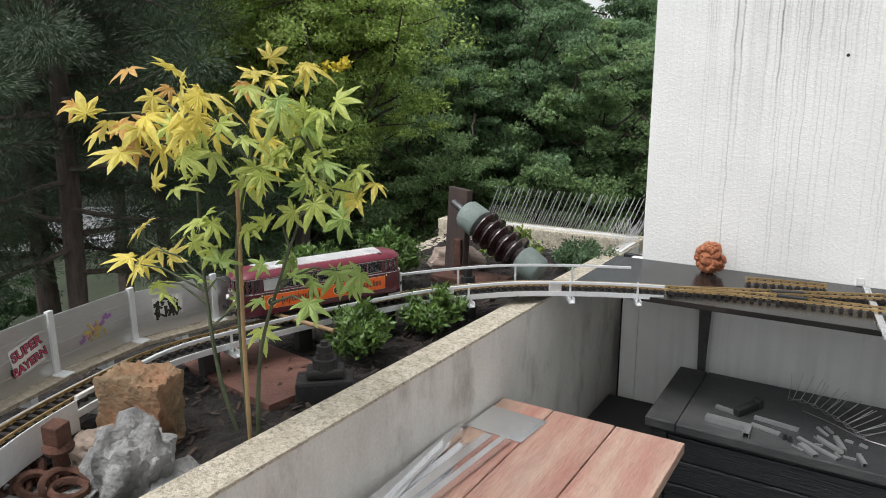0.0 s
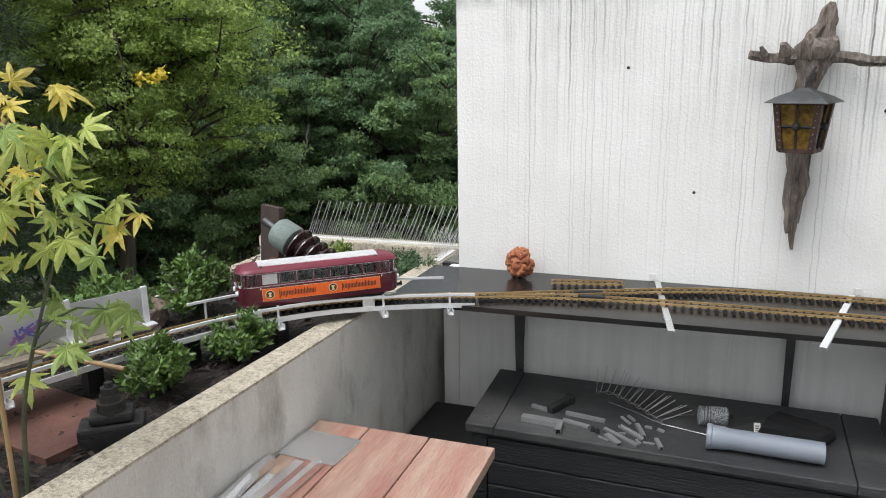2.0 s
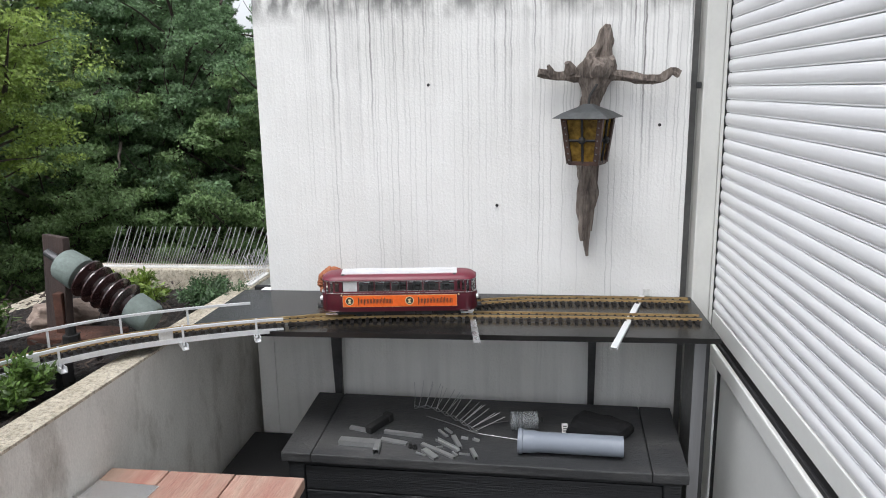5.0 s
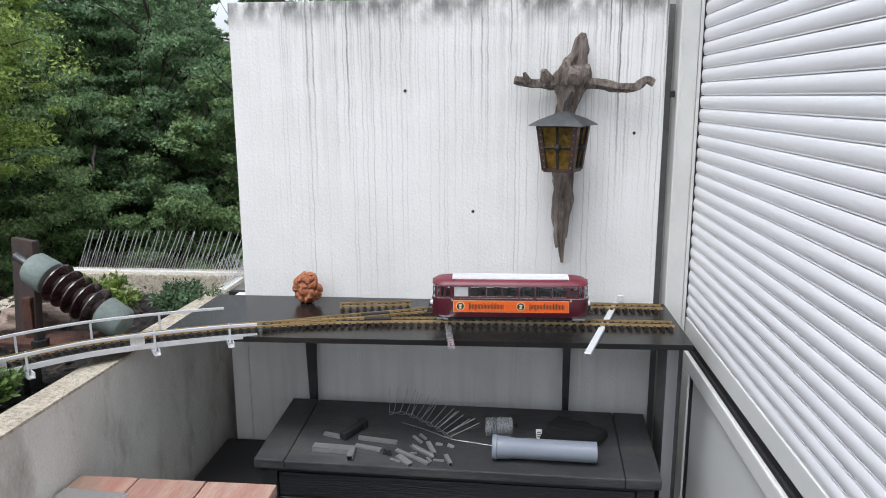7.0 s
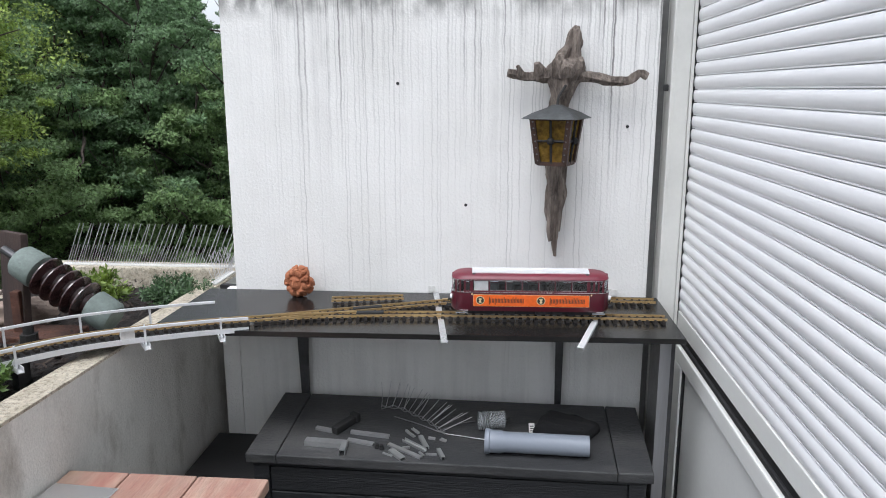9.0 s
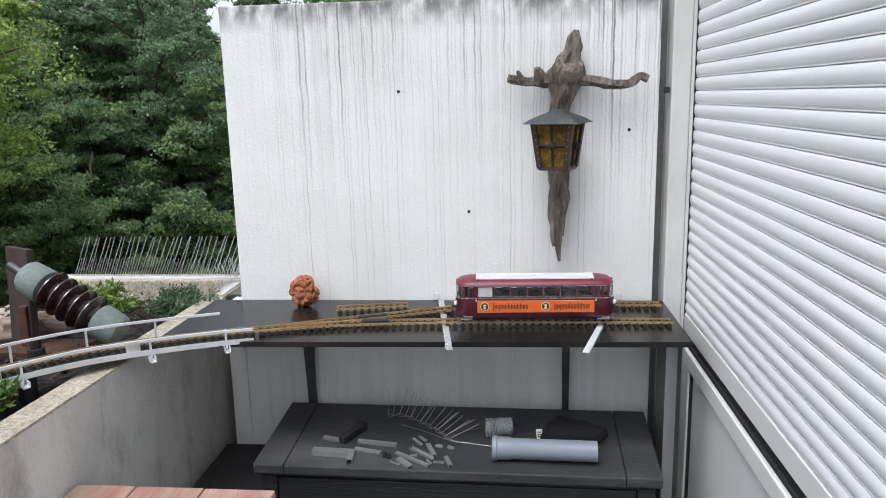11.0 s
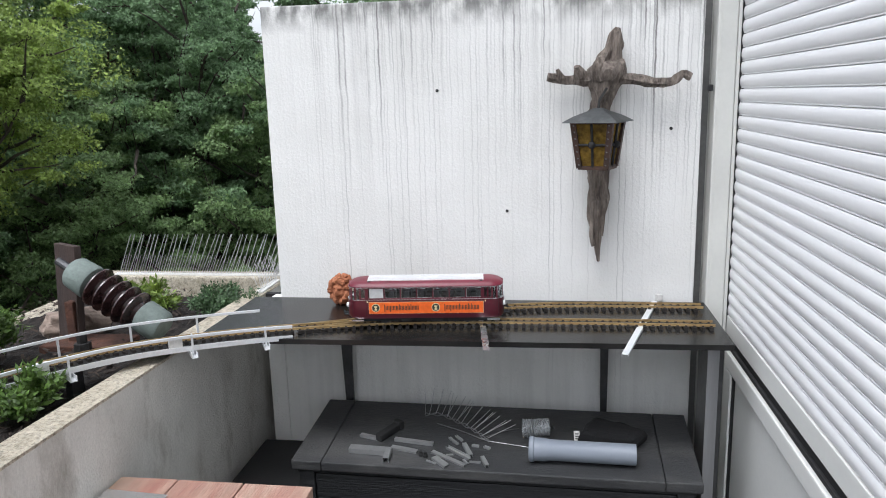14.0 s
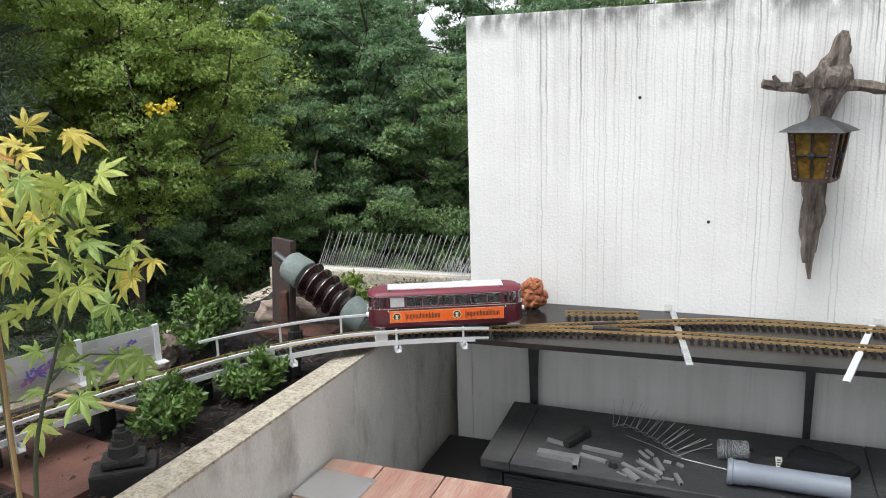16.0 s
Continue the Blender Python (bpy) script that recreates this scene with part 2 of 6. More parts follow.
# Asphalt with the road's brightness put into its colour, far paler than asphalt.
ASPHALT = material("brightened_asphalt", (0.42, 0.42, 0.43), 0.9, 0, (0.34, 0.34, 0.34), 0.6, 20, 0.2)
FLOORTILE = material("grey_balcony_slab", (0.09, 0.087, 0.082), 0.85, 0, (0.06, 0.058, 0.055), 4.0, 60, 0.3)


# ---- mesh helpers ----
def put(name, bm, mat, parent=None, label="", smooth=False):
    me = bpy.data.meshes.new(name)
    bm.normal_update()
    if smooth:
        for f in bm.faces:
            f.smooth = True
        for e in bm.edges:
            if len(e.link_faces) == 2 and e.calc_face_angle(0.0) > 0.7:
                e.smooth = False
    bm.to_mesh(me)
    bm.free()
    me.materials.append(mat)
    ob = new(name, me)
    ob.parent = parent
    if label:
        tagged(ob, label)
    return ob


def part(name, bm, mat, parent, label="", smooth=False):
    return put(name, bm, mat, parent, label, smooth)


def empty(name, m=None):
    ob = new(name)
    ob.empty_display_size = 0.05
    if m is not None:
        ob.matrix_basis = m
    return ob


def box(bm, x0, x1, y0, y1, z0, z1, bevel=0.0, m=None):
    r = bmesh.ops.create_cube(bm, size=1.0)
    vs = r["verts"]
    for v in vs:
        v.co = Vector(((x0 + x1) / 2 + v.co.x * (x1 - x0), (y0 + y1) / 2 + v.co.y * (y1 - y0), (z0 + z1) / 2 + v.co.z * (z1 - z0)))
    if bevel:
        es = list({e for v in vs for e in v.link_edges})
        r2 = bmesh.ops.bevel(bm, geom=es, offset=bevel, segments=2, affect="EDGES", profile=0.6)
        vs = [v for v in {*r2["verts"], *[v for v in vs if v.is_valid]}]
    if m is not None:
        bmesh.ops.transform(bm, matrix=m, verts=[v for v in vs if v.is_valid])
    return bm


def boxed(x0, x1, y0, y1, z0, z1, bevel=0.0, m=None):
    return box(bmesh.new(), x0, x1, y0, y1, z0, z1, bevel, m)


def prism(bm, ring, z0, z1):
    """An upright prism over a plan outline (counter-clockwise)."""
    lo = [bm.verts.new((x, y, z0)) for x, y in ring]
    hi = [bm.verts.new((x, y, z1)) for x, y in ring]
    k = len(ring)
    for i in range(k):
        bm.faces.new((lo[i], lo[(i + 1) % k], hi[(i + 1) % k], hi[i]))
    bm.faces.new(hi)
    bm.faces.new(lo[::-1])
    return bm


def tube(bm, pts, radii, sides=8, rough=0.0, seed=0.0, caps=True):
    """A tapering tube through points."""
    pts = [Vector(p) for p in pts]
    rings, up = [], None
    for i, p in enumerate(pts):
        d = (pts[min(i + 1, len(pts) - 1)] - pts[max(i - 1, 0)]).normalized()
        if up is None:
            up = d.orthogonal().normalized()
        up = (up - d * up.dot(d)).normalized()
        side = d.cross(up)
        r = radii[i] if hasattr(radii, "__len__") else radii
        ring = []
        for k in range(sides):
            a = 2 * math.pi * k / sides
            q = up * math.cos(a) + side * math.sin(a)
            rr = r
            if rough:
                rr *= 1 + 0.45 * rough * noise.noise(Vector((p.x * 30 + q.x * 3.5, p.y * 30 + q.y * 3.5 + seed, p.z * 22 + q.z * 3.5))) + rough * noise.noise(Vector((p.x * 9 + q.x * 1.3 + seed, p.y * 9 + q.y * 1.3, p.z * 9 + q.z * 1.3)))
            ring.append(bm.verts.new(p + q * rr))
        rings.append(ring)
    for a, c in zip(rings, rings[1:]):
        for k in range(sides):
            bm.faces.new((a[k], a[(k + 1) % sides], c[(k + 1) % sides], c[k]))
    if caps:
        bm.faces.new(rings[0][::-1])
        bm.faces.new(rings[-1])
    return bm


def spline(pts, step):
    """Evenly spaced points on a smooth curve through pts."""
    pts = [Vector(p) for p in pts]
    pts = [2 * pts[0] - pts[1]] + pts + [2 * pts[-1] - pts[-2]]
    dense = []
    for a, b, c, d in zip(pts, pts[1:], pts[2:], pts[3:]):
        for i in range(24):
            t = i / 24
            dense.append(0.5 * (2 * b + (c - a) * t + (2 * a - 5 * b + 4 * c - d) * t * t + (3 * b - a - 3 * c + d) * t ** 3))
    dense.append(pts[-2])
    out, left = [dense[0].copy()], step
    for a, b in zip(dense, dense[1:]):
        seg, pos = (b - a).length, 0.0
        while seg - pos >= left:
            pos += left
            out.append(a.lerp(b, pos / seg))
            left = step
        left -= seg - pos
    return out


def shifted(pts, side, rise=0.0):
    """The line moved to its left by side and up by rise."""
    out = []
    for i, p in enumerate(pts):
        d = pts[min(i + 1, len(pts) - 1)] - pts[max(i - 1, 0)]
        q = Vector((-d.y, d.x, 0)).normalized()
        out.append(p + q * side + Vector((0, 0, rise)))
    return out


def strip(bm, pts, w, h):
    """A bar of rectangular section along a line; its top runs through pts."""
    rings = []
    for i, p in enumerate(pts):
        d = pts[min(i + 1, len(pts) - 1)] - pts[max(i - 1, 0)]
        q = Vector((-d.y, d.x, 0)).normalized() * (w / 2)
        dn = Vector((0, 0, -h))
        rings.append([bm.verts.new(v) for v in (p - q, p + q, p + q + dn, p - q + dn)])
    for a, c in zip(rings, rings[1:]):
        for k in range(4):
            bm.faces.new((a[k], c[k], c[(k + 1) % 4], a[(k + 1) % 4]))
    bm.faces.new(rings[0])
    bm.faces.new(rings[-1][::-1])
    return bm


def soup(name, verts, faces, mat, parent=None):
    me = bpy.data.meshes.new(name)
    me.vertices.add(len(verts))
    me.vertices.foreach_set("co", np.asarray(verts, dtype=np.float32).ravel())
    faces = np.asarray(faces, dtype=np.int32)
    k = faces.shape[1]
    me.loops.add(faces.size)
    me.loops.foreach_set("vertex_index", faces.ravel())
    me.polygons.add(len(faces))
    me.polygons.foreach_set("loop_start", np.arange(len(faces), dtype=np.int32) * k)
    me.update(calc_edges=True)
    me.materials.append(mat)
    ob = new(name, me)
    ob.parent = parent
    return ob


# ---- setting ----
def structure(name, bm, mat, label):
    return tagged(put(name, bm, mat), label, kind="structure")


def parapet_x(y, garden):
    return -1.145 + 0.040 * (y - 1) if garden else -1.035 + 0.026 * (y - 1)


CAP_Z, SOIL_Z, SHELF_Z, END_Z = 1.012, 0.955, 1.03, 1.026

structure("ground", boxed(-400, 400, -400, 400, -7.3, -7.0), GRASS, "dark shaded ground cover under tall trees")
structure("road", boxed(-3.6, 3.2, -6, 7, -7.0, -6.98, 0, pose(-40, 25.5, 0, 0, 0, 32)), ASPHALT, "pale grey road behind the trees")
BACK = -5.4  # where the balcony ends behind the camera

structure("floor", boxed(-1.30, 1.06, BACK, 3.4, -0.2, -0.001), FLOORTILE, "grey concrete balcony floor")


def end_wall():
    bm = boxed(-0.855, 0.853, 3.128, 3.30, 0.0, 2.222, 0.006)
    box(bm, -0.930, -0.8556, 3.1285, 3.2995, 0.0, 1.006, 0.003)
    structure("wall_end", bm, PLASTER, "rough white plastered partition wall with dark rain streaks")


def parapet():
    bm = bmesh.new()
    ys = [BACK + i * (3.47 - BACK) / 36 for i in range(37)]
    ring = [(parapet_x(y, True), y) for y in ys[::-1]] + [(parapet_x(y, False), y) for y in ys]
    prism(bm, ring, 0.0, CAP_Z - 0.009)
    structure("parapet", bm, CONCRETE, "stained pale concrete balcony parapet")
    bm = bmesh.new()
    prism(bm, ring, CAP_Z - 0.009, CAP_Z)
    top = [e for e in bm.edges if all(v.co.z > CAP_Z - 0.001 for v in e.verts) and len(e.link_faces) == 2]
    bmesh.ops.bevel(bm, geom=top, offset=0.0065, segments=2, affect="EDGES")
    structure("parapet_coping", bm, CAP, "lichen speckled concrete parapet top")


def planter():
    box_ = boxed(-2.12, parapet_x(3.5, False), 3.47, 3.60, 0.0, END_Z, 0.008)
    structure("planter_wall_end", box_, CAP, "weathered concrete end wall of the planter")
    structure("planter_wall_outer", boxed(-2.12, -2.0, BACK, 3.47, 0.0, SOIL_Z - 0.03, 0.008), CAP, "weathered concrete outer wall of the planter")
    bm = bmesh.new()
    nx, ny = 60, 300
    grid = []
    for j in range(ny + 1):
        y = BACK + j * (3.47 - BACK) / ny
        row = []
        for i in range(nx + 1):
            x = -2.0 + (parapet_x(y, True) + 2.0) * i / nx
            z = SOIL_Z - 0.028 * min(1.0, max(0.0, (y - 2.7) / 0.5)) + 0.022 * noise.noise(Vector((x * 4, y * 4, 0))) + 0.014 * noise.noise(Vector((x * 22, y * 22, 3))) + 0.008 * noise.noise(Vector((x * 60, y * 60, 7)))
            row.append(bm.verts.new((x, y, z)))
        grid.append(row)
    for j in range(ny):
        for i in range(nx):
            bm.faces.new((grid[j][i], grid[j][i + 1], grid[j + 1][i + 1], grid[j + 1][i]))
    structure("planter_soil", bm, SOIL, "dark bark-mulched soil filling the planter")
    structure("planter_base", boxed(-2.0, -1.38, BACK, 3.47, 0.0, 0.85), CONCRETE, "concrete planter trough")


def facade():
    x = 0.985
    # Carried up past the shutter: the unseen upper part is added to block sky.
    structure("facade", boxed(x + 0.12, x + 0.4, BACK, 3.6, 0.0, 5.6), FRAMEGREY, "light grey house wall behind the shutter")
    # Plate added at the back of the gap, its grey darkened for shade.
    structure("gap_seal", boxed(0.853, 0.893, 3.215, 3.26, 0.0, 2.2), GAPGREY, "recessed plate, greyed for shade, between partition wall and house")
    structure("facade_return", boxed(0.893, x + 0.4, 3.22, 3.6, 0.0, 3.4), FRAMEGREY, "light grey house wall beside the partition")
    # jamb and guide rail of the shutter, next to the partition wall
    g = boxed(0.892, 0.962, 3.10, 3.19, 0.0, 3.3, 0.006)
    box(g, 0.905, 0.918, 3.0975, 3.101, 0.0, 3.3)
    structure("shutter_jamb", g, FRAMEGREY, "grey-beige aluminium jamb of the shutter")
    structure("shutter_guide", boxed(0.963, 0.976, 3.102, 3.2, 0.0, 3.3, 0.003), FRAMEGREY, "white shutter guide rail")
    # Black strip put in for the dark of the gap behind the slat ends.
    structure("shutter_brush", boxed(0.9765, 0.996, 3.108, 3.20, 0.86, 3.3), DARK, "added black strip for the shaded gap at the slat ends")
    sh = tagged(empty("roller_shutter"), "closed white aluminium roller shutter with horizontal slats", "roller shutter")
    me = None
    pitch = 0.0486
    for i in range(46):
        if me is None:
            bm = bmesh.new()
            prof = [(0.010, 0.0), (0.0008, 0.0), (-0.0012, 0.0018), (-0.0033, 0.008), (-0.0048, 0.016), (-0.0052, 0.023), (-0.0046, 0.030), (-0.0028, 0.037), (-0.0008, 0.0418),
                    (-0.0002, 0.0424), (0.0090, 0.0424), (0.0090, 0.0450), (-0.0012, 0.0452), (-0.0012, 0.0476), (0.0006, 0.0486), (0.012, 0.0486), (0.012, 0.0)]
            a = [bm.verts.new((px, BACK, pz)) for px, pz in prof]
            b = [bm.verts.new((px, 3.107, pz)) for px, pz in prof]
            for k in range(len(prof)):
                k2 = (k + 1) % len(prof)
                bm.faces.new((a[k], a[k2], b[k2], b[k]))
            bm.faces.new(a[::-1])
            bm.faces.new(b)
            ob = part("slat", bm, SHUTTER, sh, smooth=True)
            me = ob.data
        else:
            ob = new("slat", me)
            ob.parent = sh
        ob.location = (x, 0, 0.9845 + i * pitch)
    part("bottom_rail", boxed(x - 0.006, x + 0.012, BACK, 3.13, 0.912, 0.983, 0.003), DOORGREY, sh, "pale grey bottom rail")
    part("rubber_seal", boxed(x + 0.002, x + 0.02, BACK, 3.1, 0.853, 0.911), DARK, sh, "black rubber seal under the shutter")
    part("seal_lip", boxed(x - 0.004, x + 0.002, BACK, 3.1, 0.876, 0.881, 0.001), STEEL, sh)
    d = tagged(empty("door_1"), "light grey framed door panel below the shutter", "door", kind="structure")
    part("frame", boxed(x - 0.012, x + 0.05, BACK, 3.09, 0.785, 0.852, 0.006), DOORGREY, d)
    part("stile", boxed(x - 0.012, x + 0.05, 2.985, 3.09, 0.0, 0.785, 0.006), DOORGREY, d)
    part("seal", boxed(x - 0.004, x + 0.03, 2.968, 2.9845, 0.0, 0.785), DARK, d, "black rubber seal of the door")
    part("panel", boxed(x + 0.004, x + 0.04, BACK, 2.967, 0.0, 0.784, 0.003), DOORGREY, d)


# Unseen wall added behind the camera; it cuts low sky light under the shelf.
structure("unseen_wall_back", boxed(-0.95, 1.0, BACK, BACK + 0.15, 0.0, 2.22), PLASTER, "unseen white plastered wall added to close the balcony")
# Dark board added where the slot beside the parapet is only shade.
structure("gap_board", boxed(-0.985, -0.853, 3.255, 3.285, 0.0, 1.008), DARK, "added dark board standing in for the shaded slot beside the parapet")
end_wall(), parapet(), planter(), facade()

# ---- track line ----
LINE = spline([(-1.33, 0.42, 1.085), (-1.48, 0.68, 1.085), (-1.55, 0.86, 1.085), (-1.61, 1.10, 1.085), (-1.625, 1.25, 1.085), (-1.59, 1.42, 1.085),
               (-1.545, 1.565, 1.085), (-1.49, 1.72, 1.085), (-1.42, 1.88, 1.085), (-1.335, 2.045, 1.085), (-1.225, 2.195, 1.085),
               (-1.112, 2.333, 1.080), (-0.98, 2.447, 1.073), (-0.838, 2.55, 1.064), (-0.685, 2.638, 1.056), (-0.528, 2.70, 1.05),
               (-0.36, 2.742, 1.05), (-0.16, 2.770, 1.05), (0.0, 2.783, 1.05), (0.25, 2.793, 1.05), (0.5, 2.798, 1.05), (0.87, 2.80, 1.05)], 0.0142)


# ---- trees ----
def leaf_cloud(rng, centres, radii, count, size, flat=0.6, outward=0.9, width=0.38, upright=False):
    """Small leaves scattered through many clumps, turned outwards and up; returns vertices and quads."""
    k = len(centres)
    pick = rng.integers(0, k, count)
    d = rng.normal(size=(count, 3))
    d /= np.linalg.norm(d, axis=1)[:, None] + 1e-9
    r = rng.random(count) ** 0.4
    p = centres[pick] + d * (r * radii[pick])[:, None] * np.array([1, 1, flat])
    out = p * np.array([1, 1, 0]) - np.array([*centres.mean(0)[:2], 0])
    out /= np.linalg.norm(out, axis=1)[:, None] + 1e-9
    nrm = out * outward * 0.45 + d * 0.35 * outward + np.array([0, 0, 0.55]) + rng.normal(size=(count, 3)) * 0.62
    nrm /= np.linalg.norm(nrm, axis=1)[:, None]
    if upright:
        aim = out * 0.7 + np.array([0, 0, 0.9]) + rng.normal(size=(count, 3)) * 0.55
        u = aim - nrm * (aim * nrm).sum(1)[:, None]
    else:
        u = np.cross(nrm, rng.normal(size=(count, 3)))
    u /= np.linalg.norm(u, axis=1)[:, None]
    w = np.cross(nrm, u)
    s = size * (0.55 + 0.9 * rng.random(count))[:, None]
    v = np.stack([p, p + u * s * 0.45 + w * s * width - nrm * s * 0.08, p + u * s, p + u * s * 0.45 - w * s * width - nrm * s * 0.08], 1).reshape(-1, 3)
    f = np.arange(count * 4).reshape(-1, 4)
    return v, f


def limb(bm, rng, start, direction, length, r0, seed):
    pts, radii = [Vector(start)], [r0]
    d = Vector(direction).normalized()
    for i in range(6):
        d = (d + Vector(rng.normal(size=3) * 0.13) + Vector((0, 0, 0.05))).normalized()
        pts.append(pts[-1] + d * length / 6)
        radii.append(r0 * (1 - (i + 1) / 7))
    tube(bm, pts, radii, 6, 0.2, seed)
    return pts


def broadleaf(name, seed, height, width, leaf_mat, leaves, size, label, low=0.20):
    """Trunk, limbs and a crown of clumps along the limbs."""
    rng = np.random.default_rng(seed)
    t = tagged(empty(name), label, "tree")
    bm = bmesh.new()
    trunk = [Vector((0.15 * math.sin(i * 1.3 + seed), 0.15 * math.cos(i * 1.1 + seed), height * 0.86 * i / 8)) for i in range(9)]
    tube(bm, trunk, [0.20 - 0.020 * i for i in range(9)], 8, 0.2, seed)
    tips = []
    for i in range(38):
        h = low + (0.88 - low) * (i / 38)
        base = trunk[0].lerp(trunk[-1], h / 0.86)
        a = i * 2.4 + rng.random() * 0.8
        reach = width * (0.6 + 0.55 * rng.random()) * (1.12 - 0.85 * abs(h - 0.70) ** 1.15)
        pts = limb(bm, rng, base, (math.cos(a), math.sin(a), 0.45 + 0.9 * h), reach, 0.075 * (1.1 - h), seed)
        tips += pts[3:]
        for j in (2, 3, 4, 5):
            d2 = Vector(rng.normal(size=3)) * 0.9 + Vector((math.cos(a), math.sin(a), 0.05))
            q = limb(bm, rng, pts[j], d2, reach * (0.30 + 0.25 * rng.random()), 0.024, seed + j)
            tips += q[2:]
    part("trunk", bm, BARK, t, smooth=True)
    c = np.array([tuple(p) for p in tips])
    c = c + rng.normal(size=c.shape) * np.array([0.20, 0.20, 0.14])
    radii = 0.09 + 0.30 * rng.random(len(c)) ** 1.6
    v, f = leaf_cloud(rng, c, radii, leaves, size, 0.38, 0.9, 0.27)
    crown = soup("crown", v, f, leaf_mat, t)
    tagged(crown, kind="stuff")
    return t


def pine(name, seed, height, label):
    rng = np.random.default_rng(seed)
    t = tagged(empty(name), label, "tree")
    bm = bmesh.new()
    tube(bm, [(0.06 * math.sin(i), 0.05 * math.cos(i), height * i / 10) for i in range(11)], [0.155 - 0.010 * i for i in range(11)], 9, 0.25, seed)
    tips = []
    for i in range(46):
        h = 0.53 + 0.46 * i / 46
        a = i * 2.39 + rng.random()
        reach = (1.7 + 0.8 * rng.random()) * (1.25 - h)
        pts = limb(bm, rng, (0, 0, height * h), (math.cos(a), math.sin(a), -0.12), reach + 0.4, 0.032, seed)
        tips += pts[2:]
    part("trunk", bm, PINEBARK, t, smooth=True)
    c = np.array([tuple(p) for p in tips]) + rng.normal(size=(len(tips), 3)) * 0.06
    count = 240000
    pick = rng.integers(0, len(c), count)
    d = rng.normal(size=(count, 3))
    d /= np.linalg.norm(d, axis=1)[:, None]
    p = c[pick] + d * (rng.random(count) ** 0.6 * 0.42)[:, None] * np.array([1, 1, 0.5])
    w = np.cross(d, rng.normal(size=(count, 3)))
    w /= np.linalg.norm(w, axis=1)[:, None]
    e = p + d * 0.038
    v = np.stack([p - w * 0.0034, p + w * 0.0034, e + w * 0.002, e - w * 0.002], 1).reshape(-1, 3)
    crown = soup("crown", v, np.arange(count * 4).reshape(-1, 4), NEEDLE, t)
    tagged(crown, kind="stuff")
    return t


def at_bearing(bearing, distance, z=-7.0, turn=0.0, s=1.0):
    a = radians(bearing)
    return Matrix.LocRotScale((distance * math.sin(a), distance * math.cos(a), z), Euler((0, 0, turn)), None)


def woods():
    mids = [broadleaf("maple_tree", 3, 10.6, 2.5, LEAF_A, 240000, 0.053, "tall broadleaf tree with a dense green crown", 0.42),
            broadleaf("hornbeam_tree", 5, 10.3, 2.4, LEAF_B, 240000, 0.052, "tall broadleaf tree with deep green leaves", 0.42),
            broadleaf("lime_tree", 8, 12.0, 2.7, LEAF_B, 190000, 0.072, "tall dark broadleaf tree in the wood")]
    bright = broadleaf("ash_tree", 11, 10.6, 1.7, LEAF_C, 170000, 0.042, "younger tree with fresh yellow-green leaves", 0.66)
    spots = [(-33, 13.0, 0), (-26, 13.5, 1), (-19, 13.0, 0), (-12, 14.5, 1), (-4, 17.0, 0), (-44, 13.5, 1), (-38, 15.0, 0), (-29, 17.0, 2),
             (-22, 17.0, 1), (-15, 18.0, 2), (-46, 15.5, 0), (-44, 20.0, 2), (-67, 17.0, 2), (4, 20.0, 2), (12, 22.0, 2), (22, 22.0, 2),
             (-45, 21.0, 2), (-34, 22.0, 2), (-25, 22.0, 2), (-18, 22.0, 2), (-10, 23.0, 2), (-74, 17.0, 0), (-70, 25.0, 2), (-67, 28.0, 2), (-40, 22.0, 2), (-36, 29.0, 2), (-24, 29.0, 2), (-14, 29.0, 2)]
    used = set()
    dips = [(-32.5, 1.7), (-18.5, 1.8), (-13.0, 0.8)]  # lower crowns that let the sky through
    for i, (b, d, k) in enumerate(spots):
        m = at_bearing(b, d, -7.0, i * 1.7)
        low = sum(depth * math.exp(-((b - x) / 3.2) ** 2) for x, depth in dips)
        if k in used:
            copy_thing(mids[k], m @ Matrix.Translation((0, 0, 0.5 * math.sin(i * 2.3) + (0.5 if k < 2 else 0.1) - low)))
        else:
            mids[k].matrix_basis = m @ Matrix.Translation((0, 0, 0.5 - low))
            used.add(k)
    for b, d in ((-69, 52.0), (-64, 56.0), (-58.5, 54.0), (-53, 57.0), (-48, 52.0)):
        copy_thing(mids[2], at_bearing(b, d, -8.0, b) @ Matrix.Scale(1.9, 4))
    bright.matrix_basis = at_bearing(-42.0, 9.5, -6.6, 0.6)
    rng = np.random.default_rng(77)
    inv = bright.matrix_basis.inverted()
    for bx, px in ((-40.0, 0.14), (-39.2, 0.13), (-38.6, 0.17)):
        a = radians(bx)
        c = np.array([tuple(inv @ Vector((7.55 * math.sin(a), 7.55 * math.cos(a), 1.76 + px)))])
        v, f = leaf_cloud(rng, c, np.array([0.062]), 34, 0.050, 0.7)
        tagged(soup("yellow_leaves", v, f, YELLOWLEAF, bright), "patch of yellowed leaves", kind="stuff")
    p = pine("pine_tree", 21, 13.0, "dark pine with a bare grey-brown trunk")
    p.matrix_basis = at_bearing(-58.7, 8.0, -7.0)
    copy_thing(p, at_bearing(-60.5, 8.7, -7.0, 2.0))
    copy_thing(p, at_bearing(-53.0, 12.0, -7.0, 4.0))
    copy_thing(p, at_bearing(-65.0, 11.0, -6.6, 1.0))
    copy_thing(p, at_bearing(-55.5, 14.5, -5.6, 5.0))


woods()


